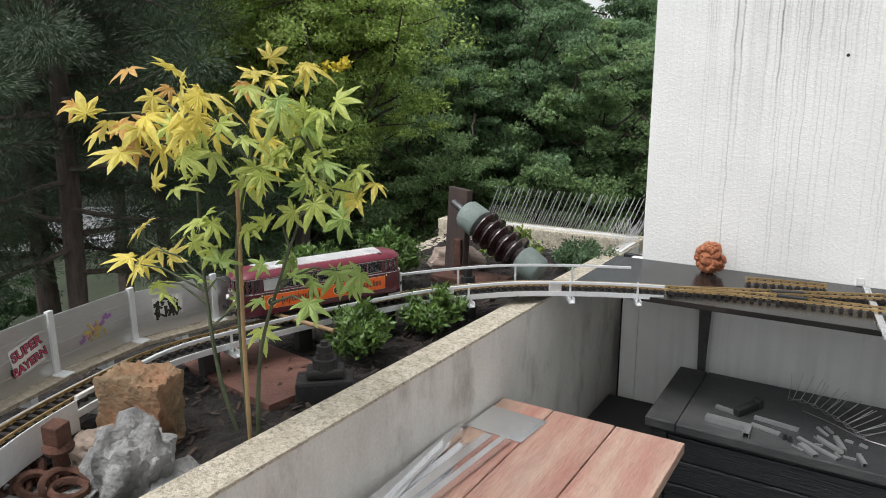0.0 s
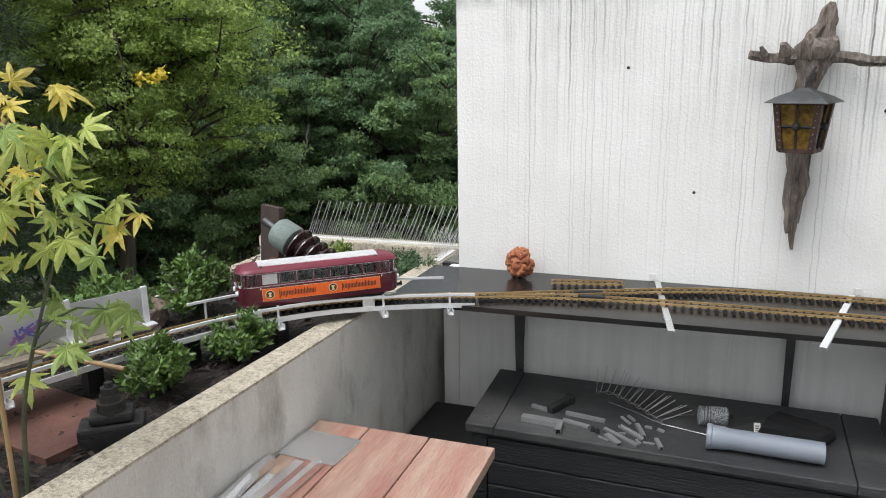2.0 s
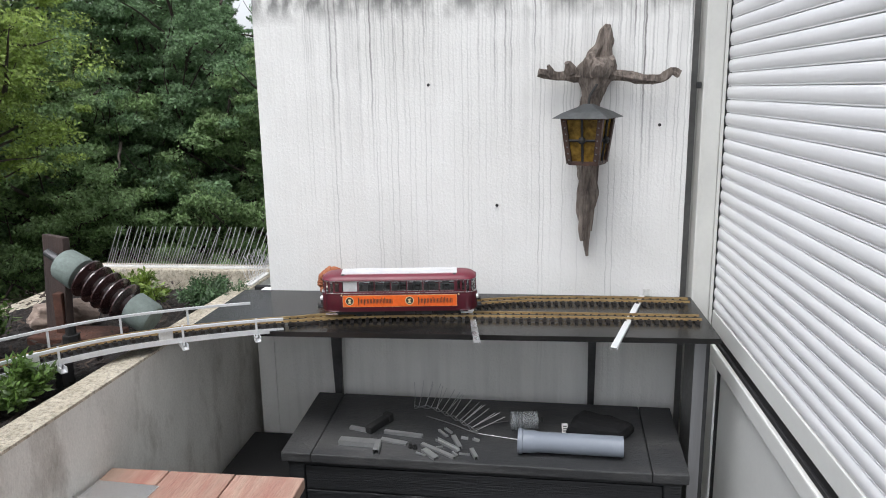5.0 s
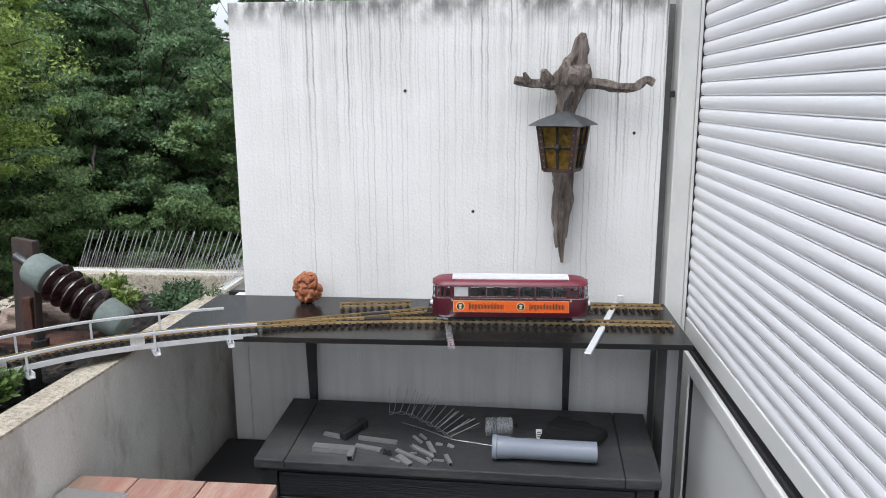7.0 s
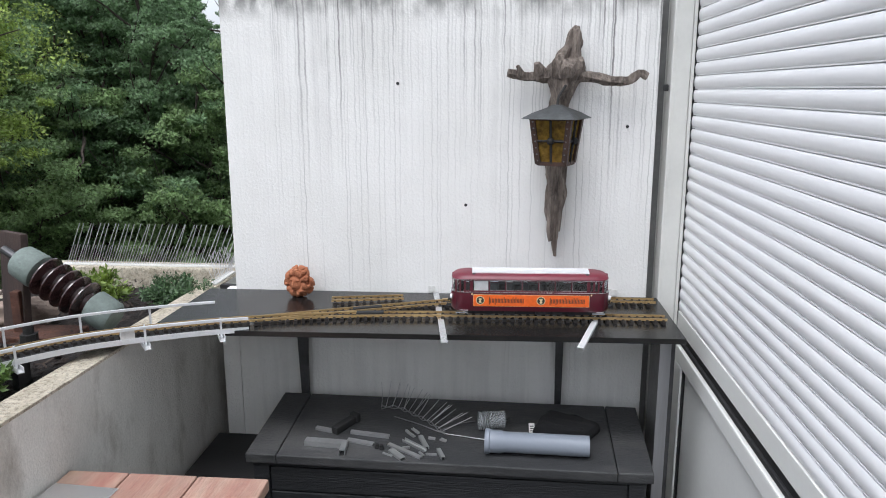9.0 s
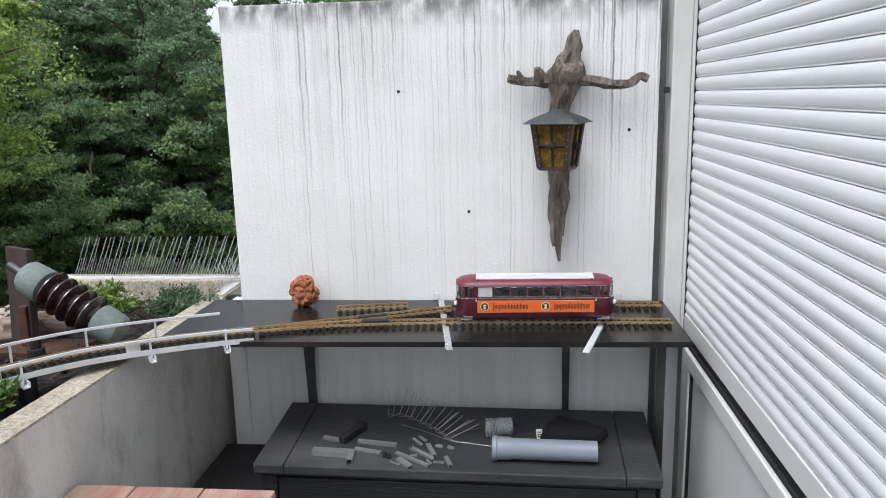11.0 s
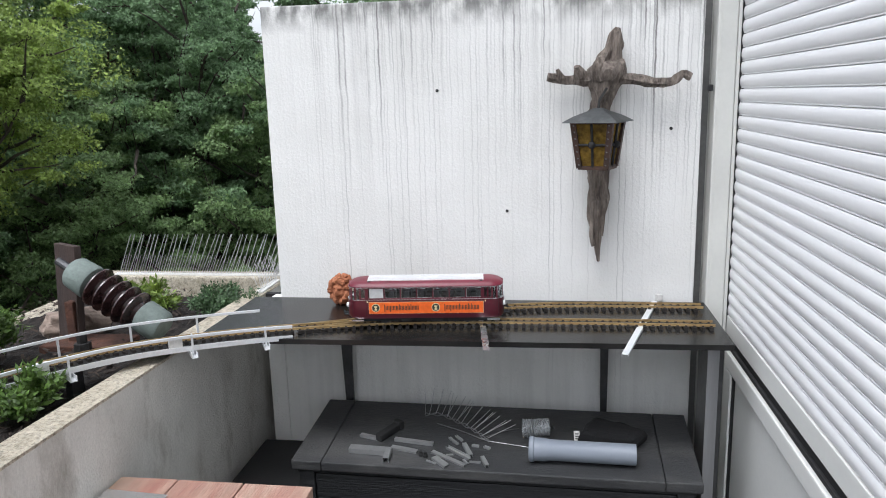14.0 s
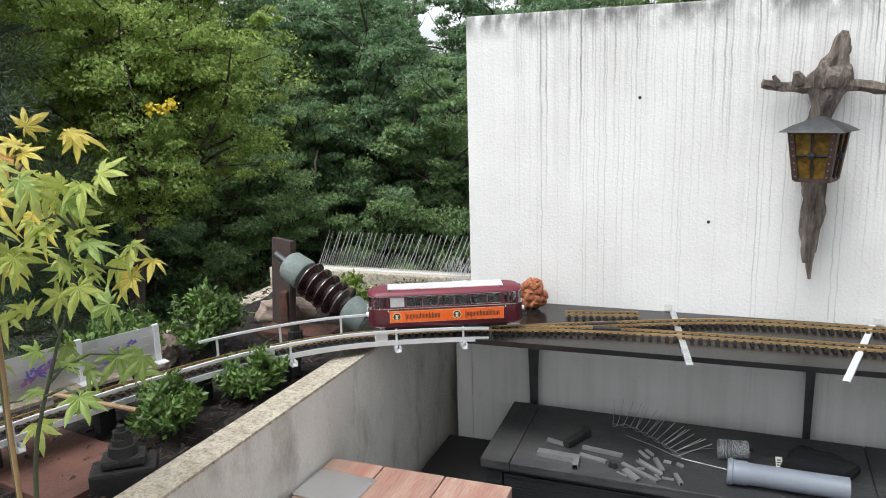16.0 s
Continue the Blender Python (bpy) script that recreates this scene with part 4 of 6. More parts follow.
def track_bed():
    """Aluminium trestle with side bars, hand rails and posts over the garden."""
    t = tagged(empty("track_trestle"), "white aluminium trestle with hand rails carrying the track", "model viaduct")
    run = near(LINE, -2, -0.63)
    part("side_bar", strip(bmesh.new(), shifted(run, -0.058, -0.018), 0.006, 0.017), ALUPAINT, t)
    part("side_bar", strip(bmesh.new(), shifted(run, 0.060, -0.018), 0.006, 0.017), ALUPAINT, t)
    low = [p for p in run if p.y > 0.88]
    part("hand_rail", strip(bmesh.new(), shifted(low, -0.064, 0.021), 0.009, 0.009), ALUPAINT, t)
    far = [p for p in near(LINE, -2, -0.72) if p.y > 1.98]
    part("hand_rail", strip(bmesh.new(), shifted(far, 0.070, 0.050), 0.008, 0.008), ALUPAINT, t)
    part("bed_plate", strip(bmesh.new(), shifted(run, 0, -0.0192), 0.110, 0.004), BLACKIRON, t)
    for px, py in ((-1.545, 0.963), (-1.560, 1.408), (-1.40, 1.82), (-1.205, 2.19), (-0.920, 2.455), (-0.705, 2.563)):
        beside = shifted(low, -0.064)
        i = min(range(1, len(low) - 1), key=lambda k: (beside[k].x - px) ** 2 + (beside[k].y - py) ** 2)
        d, q = low[i + 1] - low[i - 1], beside[i]
        h = math.degrees(math.atan2(d.y, d.x))
        bm = boxed(-0.0035, 0.0035, -0.002, 0.002, -0.046, 0.018)
        box(bm, -0.010, 0.010, -0.034, 0.050, -0.052, -0.049)
        box(bm, -0.010, -0.008, -0.034, 0.050, -0.049, -0.034)
        box(bm, 0.008, 0.010, -0.034, 0.050, -0.049, -0.034)
        box(bm, -0.0025, 0.0025, -0.0025, 0.0025, 0.018, 0.026)
        ob = part("post", bm, ALUPAINT, t)
        ob.matrix_basis = pose(q.x, q.y, q.z, 0, 0, h)
    for i in range(4, len(far) - 2, 15):
        d = far[i + 1] - far[i - 1]
        q = shifted(far, 0.070)[i]
        ob = part("post", boxed(-0.0035, 0.0035, -0.002, 0.002, -0.040, 0.044), ALUPAINT, t)
        ob.matrix_basis = pose(q.x, q.y, q.z, 0, 0, math.degrees(math.atan2(d.y, d.x)))
    for i in range(6, len(run) - 30, 22):
        p = run[i]
        ob = part("leg", boxed(-0.012, 0.012, -0.030, 0.030, SOIL_Z - 0.06 - p.z, -0.022), STEEL, t)
        ob.location = p
    first = [p for p in run if p.y < 0.90]
    part("apron", strip(bmesh.new(), shifted(first, -0.064, 0.012), 0.003, 0.075), ALUPAINT, t)
    for x, y, z, a in ((-0.955, 2.405, 1.083, 36), (-1.235, 2.115, 1.096, 52)):
        ob = part("tape_wrap", boxed(-0.022, 0.022, -0.010, 0.010, -0.034, 0.004, 0.003), TAPE, t, "white tape wrapped round the hand rail")
        ob.matrix_basis = pose(x, y, z, 0, 0, a)
    return t


track_bed()


def blob_strokes(bm, rng, w, h, n, thick):
    for _ in range(n):
        x, z, a, l = rng.uniform(-w, w), rng.uniform(-h, h), rng.uniform(-70, 70), rng.uniform(0.25, 0.8) * h
        box(bm, -thick, thick, -0.0005, 0.0005, -l, l, 0, pose(x, 0, z, 0, a, 0))
    return bm


def noise_panels():
    """Flat screen panels on posts along the outer side of the track."""
    edge = [p for p in shifted(LINE, 0.118, 0.006) if True]
    edge = [p for p in edge if p.y < 2.03]
    step = 16
    i = 14
    rng = random.Random(9)
    k = 0
    while i + step < len(edge):
        a, b = edge[i], edge[i + step]
        mid, d = (a + b) / 2, b - a
        ln = d.length
        h = 0.158 - 0.045 * (mid.y - 0.9)
        t = tagged(empty("screen_panel", pose(mid.x, mid.y, mid.z, 0, 0, math.degrees(math.atan2(d.y, d.x)))),
                   "dull aluminium noise screen panel beside the track", "screen panel", "screen panels")
        bm = boxed(-ln / 2 + 0.004, ln / 2 - 0.004, -0.002, 0.002, 0.0, h, 0.001)
        for f in (0.25, 0.5, 0.75):
            box(bm, -ln / 2 + 0.004, ln / 2 - 0.004, -0.0032, 0.0, h * f - 0.001, h * f + 0.001)
        part("panel", bm, PANELALU, t)
        part("post", boxed(ln / 2 - 0.011, ln / 2 + 0.007, -0.008, 0.004, -0.02, h + 0.004, 0.001), ALUPAINT, t)
        part("foot_rail", boxed(-ln / 2, ln / 2, -0.046, 0.002, -0.012, -0.002), GRAVELSTRIP, t, "speckled grit strip")
        part("post_foot", boxed(ln / 2 - 0.02, ln / 2 + 0.016, -0.042, -0.004, -0.002, 0.0005), ALUPAINT, t)
        part("bracket", boxed(-0.01, 0.01, -0.045, 0.0, -0.035, -0.012), ALUPAINT, t)
        y = -0.0045
        if k in (1, 2, 3, 4, 5, 6):
            if k == 1:
                bm = boxed(-0.046, 0.046, -0.0006, 0.0006, -0.036, 0.038, 0.0, pose(0, 0, 0, 0, -12, 0))
                blob = part("sticker", bm, TAPE, t, "pale sticker with pink lettering")
                for word, dx, dz, size, mat, bold, dy in (("SUPER", 0.0, 0.018, 0.033, INK, 0.0022, -0.0010), ("SUPER", 0.0, 0.018, 0.033, PINKINK, 0.0003, -0.0016),
                                                          ("BAYERN", 0.006, -0.018, 0.029, INK, 0.0022, -0.0010), ("BAYERN", 0.006, -0.018, 0.029, PINKINK, 0.0003, -0.0016)):
                    cu = bpy.data.curves.new("lettering", "FONT")
                    cu.body, cu.size, cu.extrude, cu.offset, cu.align_x, cu.align_y = word, size, 0.0002, bold, "CENTER", "CENTER"
                    tmp = bpy.data.objects.new("lettering", cu)
                    me = bpy.data.meshes.new_from_object(tmp)
                    bpy.data.objects.remove(tmp)
                    me.materials.append(mat)
                    ob = new("lettering", me)
                    ob.parent = blob
                    ob.matrix_basis = pose(dx, dy, dz, 90, -14, 0)
                blob.location = (0.035, y, h * 0.48)
            elif k == 3:
                blob = part("sticker", boxed(-0.045, 0.045, -0.0006, 0.0006, -0.03, 0.03), TAPE, t, "black and white graffiti sticker")
                part("scrawl", blob_strokes(boxed(-0.03, -0.026, -0.0014, 0, -0.02, 0.02), rng, 0.036, 0.022, 34, 0.0032), INK, blob).location = (0, -0.0011, 0)
                blob.location = (-0.025, y, h * 0.55)
            else:
                mats = {2: (PURPLEINK, YELLOWINK), 4: (PURPLEINK, BLUEINK), 5: (BLUEINK, PURPLEINK), 6: (PINKINK, PURPLEINK)}[k]
                g = boxed(-0.004, 0.004, -0.0008, 0.0002, -0.006, 0.006)
                for s in range(9):
                    box(g, -0.009, 0.009, -0.0008, 0.0002, -0.005, 0.005, 0, pose(-0.045 + s * 0.011, 0, -0.02 + 0.0055 * s + 0.006 * math.sin(s * 2.0), 0, -25 + 14 * math.sin(s * 1.7), 0))
                blob = part("graffiti", g, mats[0], t, "colourful graffiti print")
                part("scrawl", blob_strokes(boxed(-0.004, 0.004, -0.0014, -0.0009, -0.004, 0.004), rng, 0.035, 0.018, 12, 0.0028), mats[1], blob).location = (0, -0.0008, 0)
                blob.location = (0.0, y, h * 0.5)
        i += step
        k += 1


noise_panels()


# ---- shelf, box and what lies on them ----
def shelf():
    t = tagged(empty("shelf"), "black laminated shelf board on dark steel legs", "shelf")
    bm = bmesh.new()
    prism(bm, [(-0.975, 2.575), (0.893, 2.615), (0.893, 3.122), (-0.965, 3.122)], SHELF_Z - 0.019, SHELF_Z)
    part("board", bm, BLACKBOARD, t)
    for x, y, top, foot in ((-0.562, 3.085, 0.030, 0.014), (0.508, 3.085, 0.018, 0.013)):
        # angle-iron leg: two flanges, the front one tapering downwards
        z = SHELF_Z - 0.019
        bm = bmesh.new()
        rings = [[bm.verts.new((x + sx * w, y + dy, zz)) for sx, dy in ((-1, -0.003), (1, -0.003), (1, 0.0), (-1, 0.0))] for w, zz in ((foot, 0.0), (foot, 0.55), (top, z))]
        for a, c in zip(rings, rings[1:]):
            for k in range(4):
                bm.faces.new((a[k], a[(k + 1) % 4], c[(k + 1) % 4], c[k]))
        bm.faces.new(rings[0][::-1]), bm.faces.new(rings[-1])
        box(bm, x + foot - 0.003, x + foot, y, y + 0.026, 0.0, z)
        leg = part("leg", bm, STEEL, t)
        part("bracket", boxed(x - 0.008, x + 0.008, 2.72, y - 0.0035, SHELF_Z - 0.036, SHELF_Z - 0.019, 0.002), STEEL, leg)
        for sx in (-1, 1):
            bm = bmesh.new()
            tube(bm, [(x + sx * (top - 0.006), y - 0.004, 0.95 + 0.01 * sx), (x + sx * (top + 0.012), y - 0.010, 0.95 + 0.01 * sx)], 0.009, 8)
            part("knob", bm, DARK, leg)
    bm = boxed(0.815, 0.853, 2.645, 2.648, 0.0, SHELF_Z - 0.019)
    box(bm, 0.850, 0.853, 2.648, 2.672, 0.0, SHELF_Z - 0.019)
    part("leg", bm, ZINCLEG, t, "bare steel angle leg")
    part("leg", boxed(0.862, 0.880, 2.70, 2.72, 0.0, SHELF_Z - 0.019, 0.002), STEEL, t)
    # Added panel: shade on the jamb below the shelf, given as grey.
    part("side_panel", boxed(0.876, 0.884, 2.90, 3.10, 0.0, SHELF_Z - 0.0195, 0.002), GAPGREY, t, "added grey panel for the jamb in shade")
    part("rail", boxed(-0.93, 0.86, 3.098, 3.116, SHELF_Z - 0.040, SHELF_Z - 0.019, 0.002), STEEL, t)


shelf()


# Black block added where the corner beside the parapet falls into shadow.
def low_crate():
    t = tagged(empty("low_crate"), "added black block for the shadowed gap beside the parapet", "crate")
    part("body", boxed(-0.950, -0.675, 2.22, 3.08, 0.0, 0.355, 0.012), DARK, t)
    part("lid", boxed(-0.958, -0.667, 2.21, 3.09, 0.356, 0.385, 0.008), DARK, t)


low_crate()


def channel(name, a, b, w, h, mat, label, category, open_down=True):
    """A U-shaped aluminium channel lying from a to b."""
    a, b = Vector(a), Vector(b)
    d = b - a
    ln = d.length
    bm = boxed(0, ln, -w / 2, w / 2, h - 0.0016, h)
    box(bm, 0, ln, -w / 2, -w / 2 + 0.0016, 0, h - 0.0016)
    box(bm, 0, ln, w / 2 - 0.0016, w / 2, 0, h - 0.0016)
    if not open_down:
        bmesh.ops.transform(bm, matrix=pose(0, 0, h, 180, 0, 0), verts=bm.verts)
    ob = put(name, bm, mat)
    ob.matrix_basis = pose(a.x, a.y, a.z, 0, -math.degrees(math.asin(d.z / ln)), math.degrees(math.atan2(d.y, d.x)))
    return tagged(ob, label, category)


channel("cross_bar", (0.0, 3.10, SHELF_Z + 0.0005), (0.085, 2.49, SHELF_Z + 0.0005), 0.022, 0.0095, ALU, "short aluminium channel lying across the shelf under the track", "metal bar")
channel("cross_bar", (0.70, 3.10, SHELF_Z + 0.0005), (0.525, 2.475, SHELF_Z + 0.0005), 0.021, 0.0095, ALUPAINT, "aluminium channel reaching over the front edge of the shelf", "metal bar")


def storage_box():
    t = tagged(empty("storage_box", pose(0.075, 2.565, 0.0, 0, 0, -1.5)), "charcoal resin storage box with a wood-grained lid", "storage box")
    w, d = 0.728, 0.472
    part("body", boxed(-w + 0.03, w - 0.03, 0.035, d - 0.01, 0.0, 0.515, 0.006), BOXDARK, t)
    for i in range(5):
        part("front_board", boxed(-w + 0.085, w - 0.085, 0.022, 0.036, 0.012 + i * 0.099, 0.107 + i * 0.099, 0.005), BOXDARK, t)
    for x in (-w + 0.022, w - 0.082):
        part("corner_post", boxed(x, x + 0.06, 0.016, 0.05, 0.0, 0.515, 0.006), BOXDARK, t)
    tilt = pose(0, 0, 0.56, 4.75)
    lid = part("lid", boxed(-0.612, 0.604, 0.0, d, -0.036, 0.0, 0.005), BOXPLASTIC, t)
    lid.matrix_basis = tilt
    for a, b in ((-w, -0.614), (0.606, w)):
        part("end_board", boxed(a, b, 0.001, d - 0.001, -0.037, 0.001, 0.005), BOXPLASTIC, lid)
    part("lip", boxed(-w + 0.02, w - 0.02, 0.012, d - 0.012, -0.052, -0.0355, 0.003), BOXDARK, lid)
    return pose(0.075, 2.565, 0.0, 0, 0, -1.5) @ tilt


LID = storage_box()


def on_lid(ob):
    """Carries a thing laid out on a level lid onto the sloping lid of the storage box."""
    ob.matrix_basis = LID @ ob.matrix_basis
    return ob


def grey_pipe():
    t = tagged(on_lid(empty("drain_pipe", pose(0.140, 0.098, 0.0428, 0, 0, -0.5))), "blue-grey plastic drain pipe with a socket end", "pipe")
    def ring(x, r):
        return [(x, r * math.cos(2 * math.pi * k / 40), r * math.sin(2 * math.pi * k / 40)) for k in range(40)]
    prof = [(0.0, 0.041), (0.004, 0.0450), (0.016, 0.0450), (0.020, 0.0412), (0.060, 0.0408), (0.070, 0.0368), (0.372, 0.0372), (0.372, 0.0345), (0.0, 0.0345)]
    bm = bmesh.new()
    rs = [[bm.verts.new(p) for p in ring(x, r)] for x, r in prof]
    for a, c in zip(rs, rs[1:] + rs[:1]):
        for k in range(40):
            bm.faces.new((a[k], c[k], c[(k + 1) % 40], a[(k + 1) % 40]))
    part("pipe", bm, PIPEGREY, t, smooth=True)


grey_pipe()


def plastic_jar():
    t = tagged(on_lid(empty("plastic_jar", pose(0.108, 0.245, 0.0375, 0, 0, 10))), "grey ribbed plastic beaker lying on its side", "jar")
    bm = bmesh.new()
    prof = [(0.0, 0.037), (0.004, 0.037), (0.008, 0.034), (0.045, 0.033), (0.047, 0.035), (0.100, 0.034), (0.102, 0.030), (0.100, 0.0), (0.097, 0.0), (0.096, 0.031), (0.0, 0.0345)]
    rs = []
    for x, r in prof:
        rs.append([bm.verts.new((x, max(r, 0.0005) * math.cos(2 * math.pi * k / 28), max(r, 0.0005) * math.sin(2 * math.pi * k / 28))) for k in range(28)])
    for a, c in zip(rs, rs[1:] + rs[:1]):
        for k in range(28):
            bm.faces.new((a[k], c[k], c[(k + 1) % 28], a[(k + 1) % 28]))
    part("jar", bm, CLEAR, t, smooth=True)
    for x in (0.016, 0.026, 0.036):
        bm = bmesh.new()
        tube(bm, [(x, 0.0345 * math.cos(k * math.pi / 12), 0.0345 * math.sin(k * math.pi / 12)) for k in range(25)], 0.0012, 5, caps=False)
        part("rib", bm, DULLWIRE, t)
    bm = bmesh.new()
    tube(bm, [(0.102, 0, 0), (0.112, 0, 0), (0.113, 0, 0), (0.119, 0, 0)], [0.004, 0.004, 0.009, 0.008], 12)
    part("knob", bm, DARK, t)


plastic_jar()


def felt_pad():
    bm = bmesh.new()
    corners = [(-0.115, -0.066), (0.085, -0.070), (0.128, 0.012), (0.04, 0.052), (-0.075, 0.068), (-0.10, 0.02)]
    ring = []
    for (xa, ya), (xb, yb) in zip(corners, corners[1:] + corners[:1]):
        for k in range(8):
            f = k / 8
            px, py = xa + (xb - xa) * f, ya + (yb - ya) * f
            s = 1 + 0.05 * noise.noise(Vector((px * 40, py * 40, 1.0)))
            ring.append((px * s, py * s))
    layers = ((0.0, 1.0), (0.018, 1.02), (0.036, 0.94), (0.046, 0.78))
    rings = [[bm.verts.new((x * s, y * s, z + 0.006 * noise.noise(Vector((x * 22, y * 22, z * 30))))) for x, y in ring] for z, s in layers]
    for a, c in zip(rings, rings[1:]):
        for k in range(len(ring)):
            bm.faces.new((a[k], a[(k + 1) % len(ring)], c[(k + 1) % len(ring)], c[k]))
    bm.faces.new(rings[-1]), bm.faces.new(rings[0][::-1])
    t = put("felt_cloth", bm, FELT)
    t.matrix_basis = LID @ pose(0.437, 0.262, 0.006, 0, 0, -6)
    tagged(t, "folded black felt cloth on the box lid", "cloth")
    tag = boxed(-0.011, 0.011, -0.0006, 0.0006, -0.019, 0.019)
    ob = part("label", tag, TAPE, t, "white sewn label")
    ob.matrix_basis = pose(-0.124, -0.035, 0.014, -50, 0, 12)
    bm = bmesh.new()
    for j in range(3):
        box(bm, -0.007, 0.007, -0.0012, -0.0004, -0.013 + 0.009 * j, -0.009 + 0.009 * j)
    part("print_bars", bm, INK, ob)


felt_pad()


def spike_strip_loose():
    t = tagged(on_lid(empty("bird_spikes", pose(0, 0, 0.006))), "bent loose strip of steel bird spikes", "bird spikes")
    base = spline([(-0.285, 0.335, 0.02), (-0.223, 0.352, 0.012), (-0.146, 0.305, 0.010), (-0.079, 0.253, 0.008), (-0.012, 0.185, 0.004)], 0.0085)
    for s, r in ((0.006, 0.0022), (-0.006, 0.0022)):
        pts = [p + Vector((0, s, 0.004 * math.sin(i * 1.1 + s * 300))) for i, p in enumerate(base)]
        part("base_wire", tube(bmesh.new(), pts, r, 6), DULLWIRE, t)
    part("base_wire", tube(bmesh.new(), spline([(-0.23, 0.300, 0.002), (-0.123, 0.249, 0.003), (-0.027, 0.198, 0.001), (0.06, 0.180, 0.0), (0.141, 0.165, 0.0)], 0.012), 0.0018, 6), DULLWIRE, t)
    part("base_wire", tube(bmesh.new(), spline([(-0.031, 0.215, 0.004), (0.04, 0.262, 0.008), (0.096, 0.292, 0.003)], 0.012), 0.0014, 6), DULLWIRE, t)
    rng = random.Random(5)
    n = len(base)
    for i in range(14):
        p = base[int((n - 1) * i / 13.5)]
        f = i / 13
        for s in (0, 1):
            if s and i % 2:
                continue
            rise = (0.125 - 0.055 * f) * (1.0 if s == 0 else 0.75)
            lean = Vector((0.012 + 0.095 * f + rng.uniform(-0.012, 0.012), 0.03 * (1 if s else -0.2), rise))
            if i == 0:
                lean = Vector((0.004, 0.0, 0.11))
            part("spike", tube(bmesh.new(), [p, p + lean * 0.5 + Vector((0.003, 0, 0.002)), p + lean], 0.00125, 5), SPIKEWIRE, t)


spike_strip_loose()


def offcuts():
    """Aluminium offcuts scattered on the lid."""
    lab = "short aluminium offcut lying on the box lid"
    for (a, b, w, h, up) in (((-0.525, 0.085), (-0.372, 0.078), 0.040, 0.026, True), ((-0.513, 0.190), (-0.439, 0.172), 0.022, 0.014, True), ((-0.373, 0.172), (-0.221, 0.152), 0.018, 0.016, True),
                             ((-0.375, 0.122), (-0.273, 0.100), 0.028, 0.008, True), ((-0.216, 0.104), (-0.084, 0.026), 0.020, 0.010, True), ((-0.165, 0.138), (-0.075, 0.072), 0.020, 0.014, False),
                             ((-0.105, 0.163), (-0.070, 0.086), 0.020, 0.016, True), ((-0.167, 0.205), (-0.140, 0.174), 0.012, 0.010, True), ((-0.145, 0.221), (-0.116, 0.190), 0.012, 0.010, False),
                             ((-0.202, 0.065), (-0.148, 0.013), 0.030, 0.012, True), ((-0.028, 0.081), (-0.004, 0.026), 0.018, 0.016, True), ((-0.376, 0.086), (-0.372, 0.020), 0.026, 0.028, True)):
        tagged(on_lid(channel("metal_offcut", (*a, 0.0015), (*b, 0.0015), w * 0.8, h * 0.75, OFFCUT, lab, "metal offcut", up)), group="offcuts on the box")
    rng = random.Random(31)
    for _ in range(7):
        x, y, a = rng.uniform(-0.23, -0.02), rng.uniform(0.03, 0.18), rng.uniform(-0.9, 0.3)
        ln = rng.uniform(0.02, 0.05)
        c = channel("metal_offcut", (x, y, 0.0015), (x + ln * math.cos(a), y + ln * math.sin(a), 0.0015), rng.uniform(0.006, 0.012), rng.uniform(0.004, 0.008), OFFCUT, "small aluminium scrap lying on the box lid", "metal offcut", rng.random() > 0.5)
        tagged(on_lid(c), group="offcuts on the box")
    grip = boxed(-0.015, 0.015, -0.062, 0.062, 0.0, 0.030, 0.006)
    box(grip, -0.020, 0.020, 0.045, 0.068, 0.0, 0.036, 0.006)
    t = tagged(put("clamp_grip", grip, DARK), "black rubber grip lying among offcuts", "tool")
    t.matrix_basis = LID @ pose(-0.405, 0.212, 0.001, 0, 0, -29)
    for x, y in ((-0.254, 0.080), (-0.236, 0.074)):
        b = put("screw_knob", tube(bmesh.new(), [(0, 0, 0), (0, 0, 0.008), (0, 0, 0.0085), (0, 0, 0.018)], [0.009, 0.009, 0.007, 0.006], 10), DARK)
        b.matrix_basis = LID @ pose(x, y, 0.001)
        tagged(b, "small black screw knob on the box lid", "knob", "screw knobs")


offcuts()


# ---- table ----
def wooden_table():
    t = tagged(empty("wooden_table"), "weathered red-stained wooden table with wide planks", "table")
    xs = [-1.003, -0.815, -0.607, -0.393]
    for a, b in zip(xs, xs[1:]):
        part("plank", boxed(a + 0.0018, b - 0.0018, 0.75, 2.092 - 0.008 * (b + 0.4), 0.714, 0.75, 0.005), TABLEWOOD, t)
    for y in (0.95, 1.90):
        part("cross_beam", boxed(-0.97, -0.43, y - 0.03, y + 0.03, 0.655, 0.714, 0.004), TABLEWOOD, t)
    for x in (-0.95, -0.45):
        for y in (0.95, 1.90):
            part("leg", boxed(x - 0.03, x + 0.03, y - 0.03, y + 0.03, 0.0, 0.655, 0.005), TABLEWOOD, t)


wooden_table()
tagged(put("metal_sheet", boxed(-0.10, 0.098, -0.083, 0.083, 0, 0.0025, 0.0008), SHEET), "bare aluminium sheet lying on the wooden table", "metal sheet").matrix_basis = pose(-0.902, 1.925, 0.7515, 0, 0, -4)
